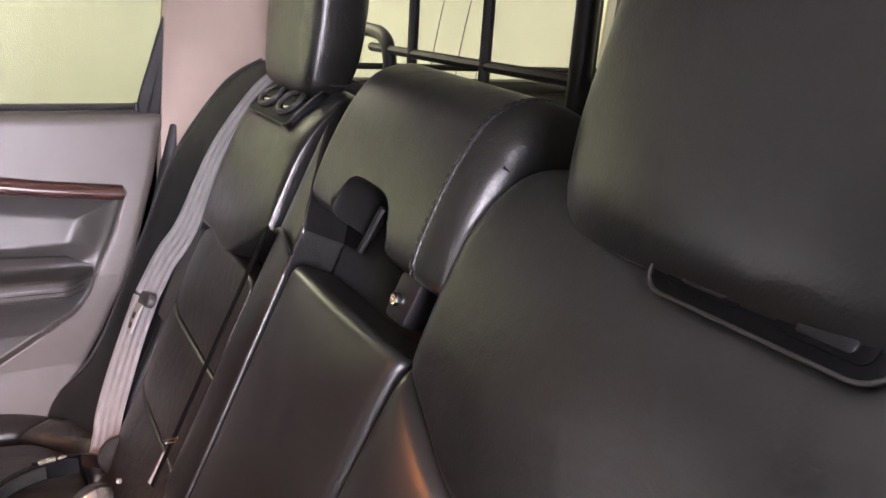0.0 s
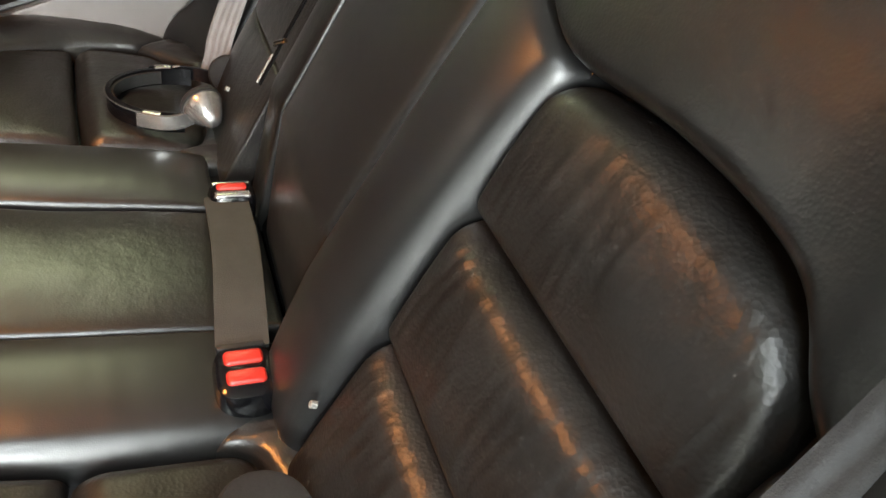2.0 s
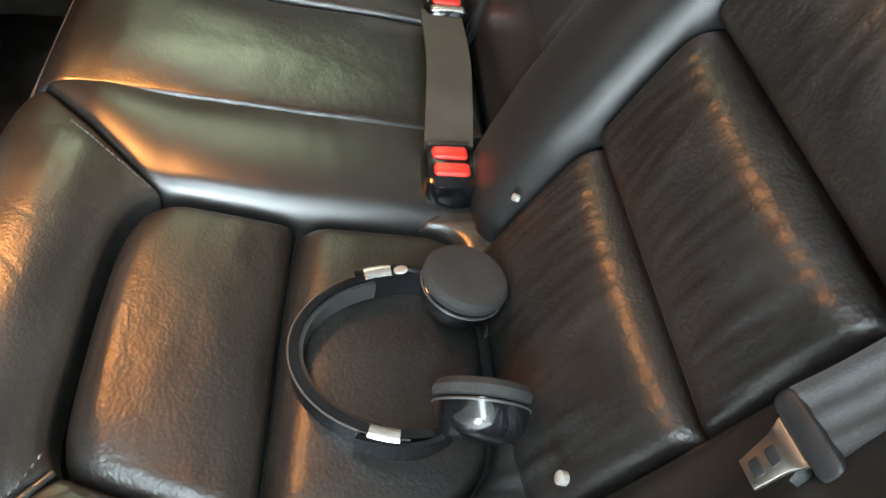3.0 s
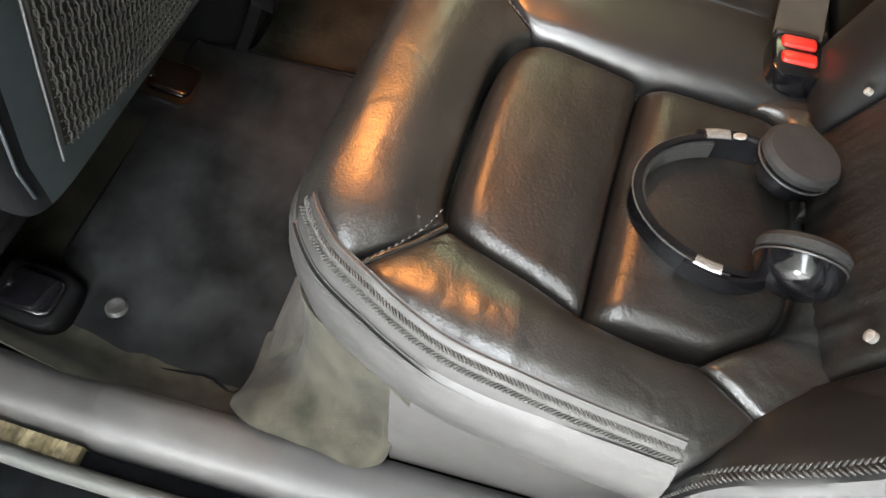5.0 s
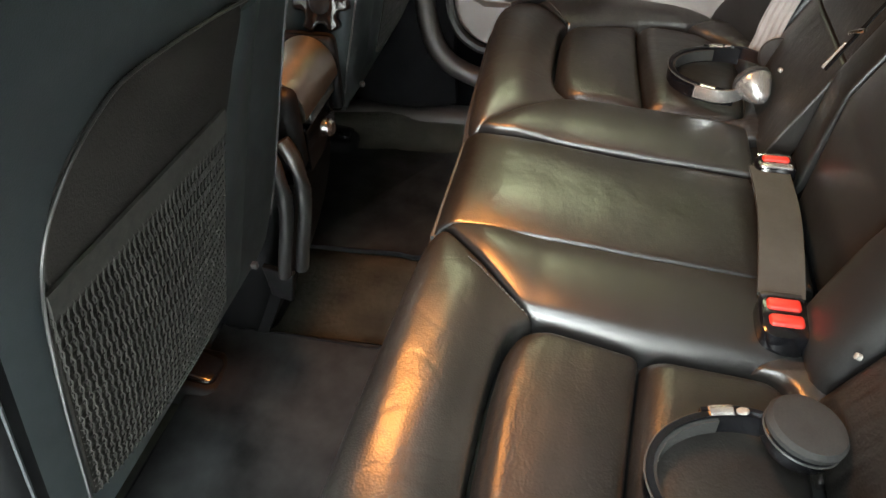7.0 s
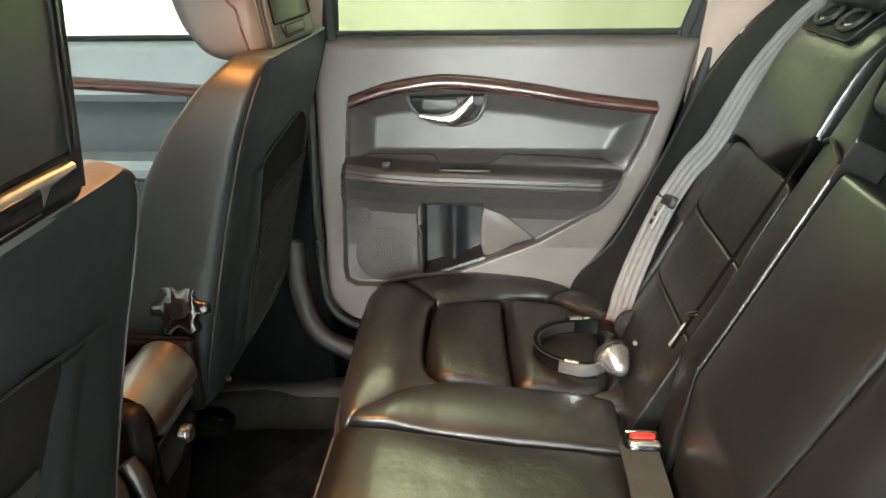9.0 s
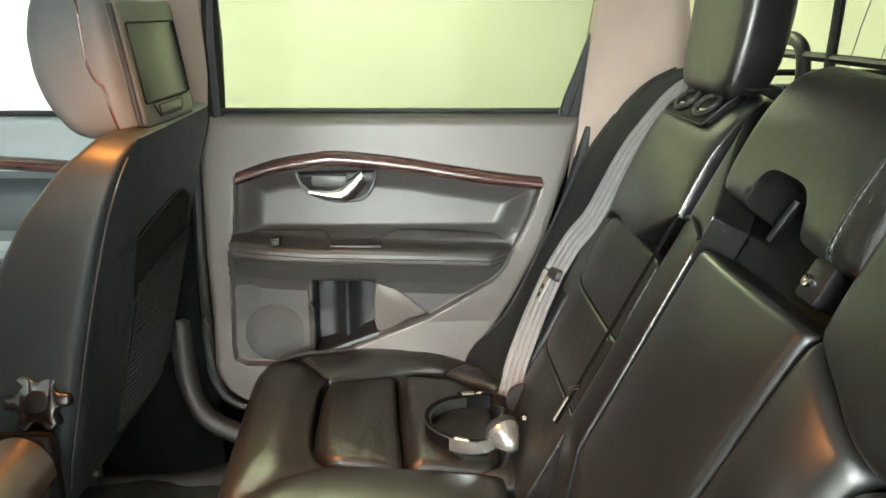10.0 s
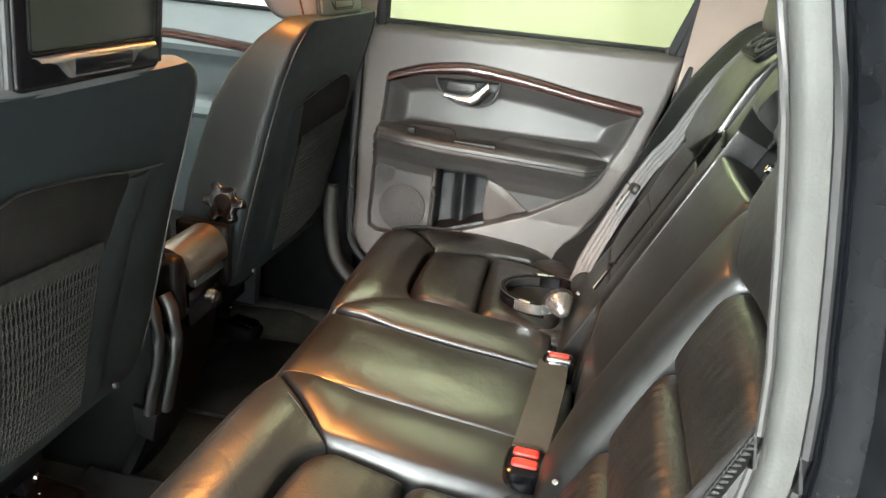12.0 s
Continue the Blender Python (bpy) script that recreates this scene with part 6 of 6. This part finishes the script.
def front_headrest(far):
    """Head restraint with a built-in screen facing the rear bench."""
    foot = V(0.379, 0.5673, 0.9018) if far else V(-0.368, 0.5649, 0.876)
    yaw, lean = (-0.0498, 0.1423) if far else (0.0, -0.0922)
    base = thing("front_headrest", (foot[0], 0.60, 0.87), "grey head restraint with a built-in rear screen", "headrest", "front headrests")
    across, ahead = V(math.cos(yaw), math.sin(yaw), 0), V(-math.sin(yaw), math.cos(yaw), 0)
    rise, out = V(0, 0, math.cos(lean)) + ahead * math.sin(lean), V(0, 0, math.sin(lean)) - ahead * math.cos(lean)
    face = lambda a, b, h: tuple(foot + across * a + rise * b + out * h)
    tall, wide, half = (0.205, 0.232, 0.0995) if far else (0.27, 0.272, 0.112)
    if far:
        depth = lambda b: float(np.mean(np.interp(b + np.linspace(-0.012, 0.012, 7) * min(1.0, (b + 0.008) / 0.03, (0.205 - b) / 0.03), (-0.008, -0.004, 0.002, 0.014, 0.050, 0.090, 0.140, 0.185, 0.205), (0.050, 0.074, 0.090, 0.106, 0.126, 0.133, 0.128, 0.108, 0.070))))
    else:
        depth = lambda b: float(np.interp(b, (0, 0.032, 0.095, 0.167, 0.27), (0.045, 0.072, 0.118, 0.160, 0.140)))
    girth = lambda b: wide * (0.84 + 0.16 * math.sqrt(max(0.0, 1 - abs(2 * (b + 0.008) / (tall + 0.008) - 1) ** 10)))
    heights = np.r_[np.linspace(-0.008, 0.02, 8), np.linspace(0.03, tall - 0.03, 26), np.linspace(tall - 0.022, tall, 7)]
    part("pad", rows_solid([[face(a, b, -0.006 - depth(b) / 2 + q) for a, q in squarish(girth(b), depth(b), 48, 5.0)] for b in heights]), HEADREST_GREY, base)

    def seam(b, at):
        d = depth(b)
        return face((-1 if far else 1) * girth(b) / 2 * (1 - abs(2 * at / d - 1) ** 5.0) ** 0.2, b, -0.006 - at)
    line = smooth_line([(0.004, 0.026), (0.040, 0.029), (0.062, 0.030), (0.072, 0.037), (0.083, 0.041), (0.105, 0.043), (0.15, 0.038), (tall - 0.02, 0.034)], 6)
    # wood's orange-brown on the seam stands for the courtesy lamp's light
    part("side_seam", tube([seam(b, at) for b, at in line], 0.0019, 6), WOOD, base, "sewn seam with orange lamplight in its colour")
    top = tall - 0.034 if far else 0.249
    unit = part("screen_bezel", plate(rounded(-half, half, 0.0, top, 0.012), face, 0.014, 0.004), BEZEL_REFLECTION if far else GLOSS, base, "plastic bezel of the screen")
    w, low, high = (0.0834, 0.0336, 0.1386) if far else (0.094, 0.038, 0.206)
    part("screen", plate(rounded(-w, w, low, high, 0.004), lambda a, b, h: face(a, b, h + 0.0015), 0.004, 0.001), SCREEN, unit, "switched-off dull screen")
    part("screen_surround", tube([face(a, b, 0.0008) for a, b in rounded(-w - 0.0012, w + 0.0012, low - 0.0012, high + 0.0012, 0.005)], 0.0017, 8, True), SLOT_BLACK, unit, "black surround of the screen")
    part("screen_lip", tube([face(w + 0.003, b, 0.0005) for b in np.linspace(low, high, 8)], 0.0036, 8), SLOT_BLACK, unit, "dark edge of the screen")
    for q in (-1, 1):
        part("side_gap", tube([face(q * (half + 0.003), b, -0.006) for b in np.linspace(0.006, top - 0.006, 12)], 0.0042, 8), RUBBER, base, "dark gap between bezel and pad")
    if far:
        bar = [(-0.058, 0.0300), (-0.030, 0.0305), (0.030, 0.0305), (0.058, 0.0300), (0.052, 0.021), (0.042, 0.0105), (-0.042, 0.0105), (-0.052, 0.021)]
        key = rounded(-0.043, 0.043, 0.0135, 0.0265, 0.003)
    else:
        bar = [(-0.092, 0.032), (-0.045, 0.033), (0.045, 0.033), (0.092, 0.032), (0.06, 0.023), (0.045, 0.009), (-0.045, 0.009), (-0.06, 0.023)]
        key = rounded(-0.046, 0.046, 0.0125, 0.0285, 0.003)
    lift = 0.0015 if far else 0.008
    part("key_frame", plate(bar, lambda a, b, h: face(a, b, h + lift), 0.008, 0.0012 if far else 0.004), BEZEL_REFLECTION if far else KEY_METAL, unit, "frame of the release key")
    if far:
        part("key_outline", tube([face(a, b, 0.0004) for a, b in bar], 0.0011, 6, True), SLOT_BLACK, unit, "dark joint round the key")
        part("key_outline", tube([face(a, b, 0.0016) for a, b in key], 0.0010, 6, True), SLOT_BLACK, unit, "dark joint round the key")
    part("release_key", plate(key, lambda a, b, h: face(a, b, h + lift + 0.0010), 0.004, 0.001), BEZEL_REFLECTION if far else GLOSS, unit, "release key under the screen")
    for k in (-0.06, 0.06):
        part("post", tube([foot + V(k, 0.065, -0.06), foot + V(k, 0.068, 0.03)], 0.007, 10), CHROME, base)
    return base


for far in (False, True):
    front_seat(far)
    front_headrest(far)


def console():
    base = thing("centre_console", (0.03, 0.85, 0.03), "dark centre console with aluminium roll lid and rear socket", "console")
    rings = []
    for k in np.linspace(0, 1, 12):
        z = 0.03 + 0.44 * k
        rings.append([(0.036 + a, 0.965 + 0.05 * (1 - k) + b, z) for a, b in squarish(0.15 + 0.03 * k, 0.50 - 0.10 * (1 - k), 40, 6)])
    part("body", rows_solid(rings), SLOT_BLACK, base)
    arc = [(0.735 - 0.045 * math.sin(q), 0.475 + 0.05 * math.cos(q)) for q in np.linspace(-0.5, 1.75, 14)]
    part("roll_lid", shell([[(x, y, z) for x in np.linspace(-0.012, 0.122, 10)] for y, z in arc], (0, 0.006, -0.004)), ALU, base, "brushed aluminium roll lid")
    part("lid_cheek", box(-0.050, -0.014, 0.690, 0.80, 0.40, 0.525, 0.016, 5), SLOT_BLACK, base, "dark cheek beside the lid")
    part("lid_cheek", box(0.124, 0.140, 0.690, 0.80, 0.40, 0.525, 0.012, 4), SLOT_BLACK, base, "dark cheek beside the lid")
    part("vent_recess", box(0.000, 0.115, 0.700, 0.712, 0.372, 0.440, 0.004), GLOSS, base, "black rear socket field")
    part("socket", lathe_at((0.075, 0.700, 0.402), (0, -1, 0), [(0.014, -0.004), (0.014, 0.006), (0.010, 0.010), (0.004, 0.008)]), CHROME, base, "round bright socket")
    part("ash_drawer", box(0.012, 0.112, 0.694, 0.708, 0.445, 0.462, 0.003), SKIRT, base)
    for off, mat in ((0.0, SMOOTH), (0.020, BLACK)):
        line = smooth_line([(-0.062 - off, 0.708 + off, 0.465), (-0.066 - off, 0.692 + off, 0.435), (-0.064 - off, 0.690 + off, 0.37), (-0.066 - off, 0.705 + off, 0.29), (-0.066 - off, 0.715 + off, 0.24)], 8)
        part("side_pad", tube(line, 0.0125, 12, flat=0.8), mat, base, "grey padded cheek")
    part("foot_fin", plate([(0.780, 0.235), (0.730, 0.225), (0.742, 0.165), (0.775, 0.175)], lambda a, b, h: (-0.072 - h, a, b), 0.010, 0.003), SLOT_BLACK, base, "dark pointed fin at the foot")
    part("lower_rear", shell([[(x, 0.712 + 0.11 * (1 - k) ** 1.5, 0.04 + 0.34 * k) for x in np.linspace(-0.045, 0.115, 8)] for k in np.linspace(0, 1, 10)], (0, 0.02, 0)), SLOT_BLACK, base)
    part("armrest_box", box(-0.05, 0.125, 0.80, 1.20, 0.47, 0.545, 0.02, 4), LEATHER, base, "dark leather armrest")


console()


# ---- cargo guard ----
def guard():
    base = thing("cargo_guard", (MID, -0.45, 0.60), "black steel cargo guard grille behind the rear bench", "cargo guard")
    y = -0.45
    for x in (0.430, 0.224, 0.018, -0.188, -0.394):
        part("upright", tube([(x, y, 0.86), (x, y, 1.19)], 0.0085, 8), BARS, base)
    for z in (0.990, 1.135):
        part("cross_bar", tube([(x, y + 0.0, z) for x in (-0.56, 0.0, 0.58)], 0.0075, 8), BARS, base)
    part("cross_bar", tube([(-0.5, y, 0.865), (0.5, y, 0.865)], 0.011, 10), BARS, base)
    part("side_arm", tube(smooth_line([(0.500, y, 0.80), (0.505, y, 0.93), (0.512, y, 0.985), (0.54, y, 1.012), (0.60, y, 1.018), (0.635, y, 1.018)], 6), 0.012, 10), BARS, base, "bent steel arm")
    part("side_arm", tube(smooth_line([(-0.480, y, 0.80), (-0.485, y, 0.93), (-0.492, y, 0.985), (-0.52, y, 1.012), (-0.58, y, 1.018), (-0.615, y, 1.018)], 6), 0.012, 10), BARS, base, "bent steel arm")
    part("centre_post", tube([(0.008, y + 0.02, 0.80), (0.008, y + 0.02, 1.19)], 0.013, 10), BARS, base)


guard()
solo("cargo_cover", box(-0.63, 0.65, -1.40, -0.46, 0.56, 0.60, 0.01), CARPET, "dark carpeted cargo floor behind the bench", "cargo floor", "structure")
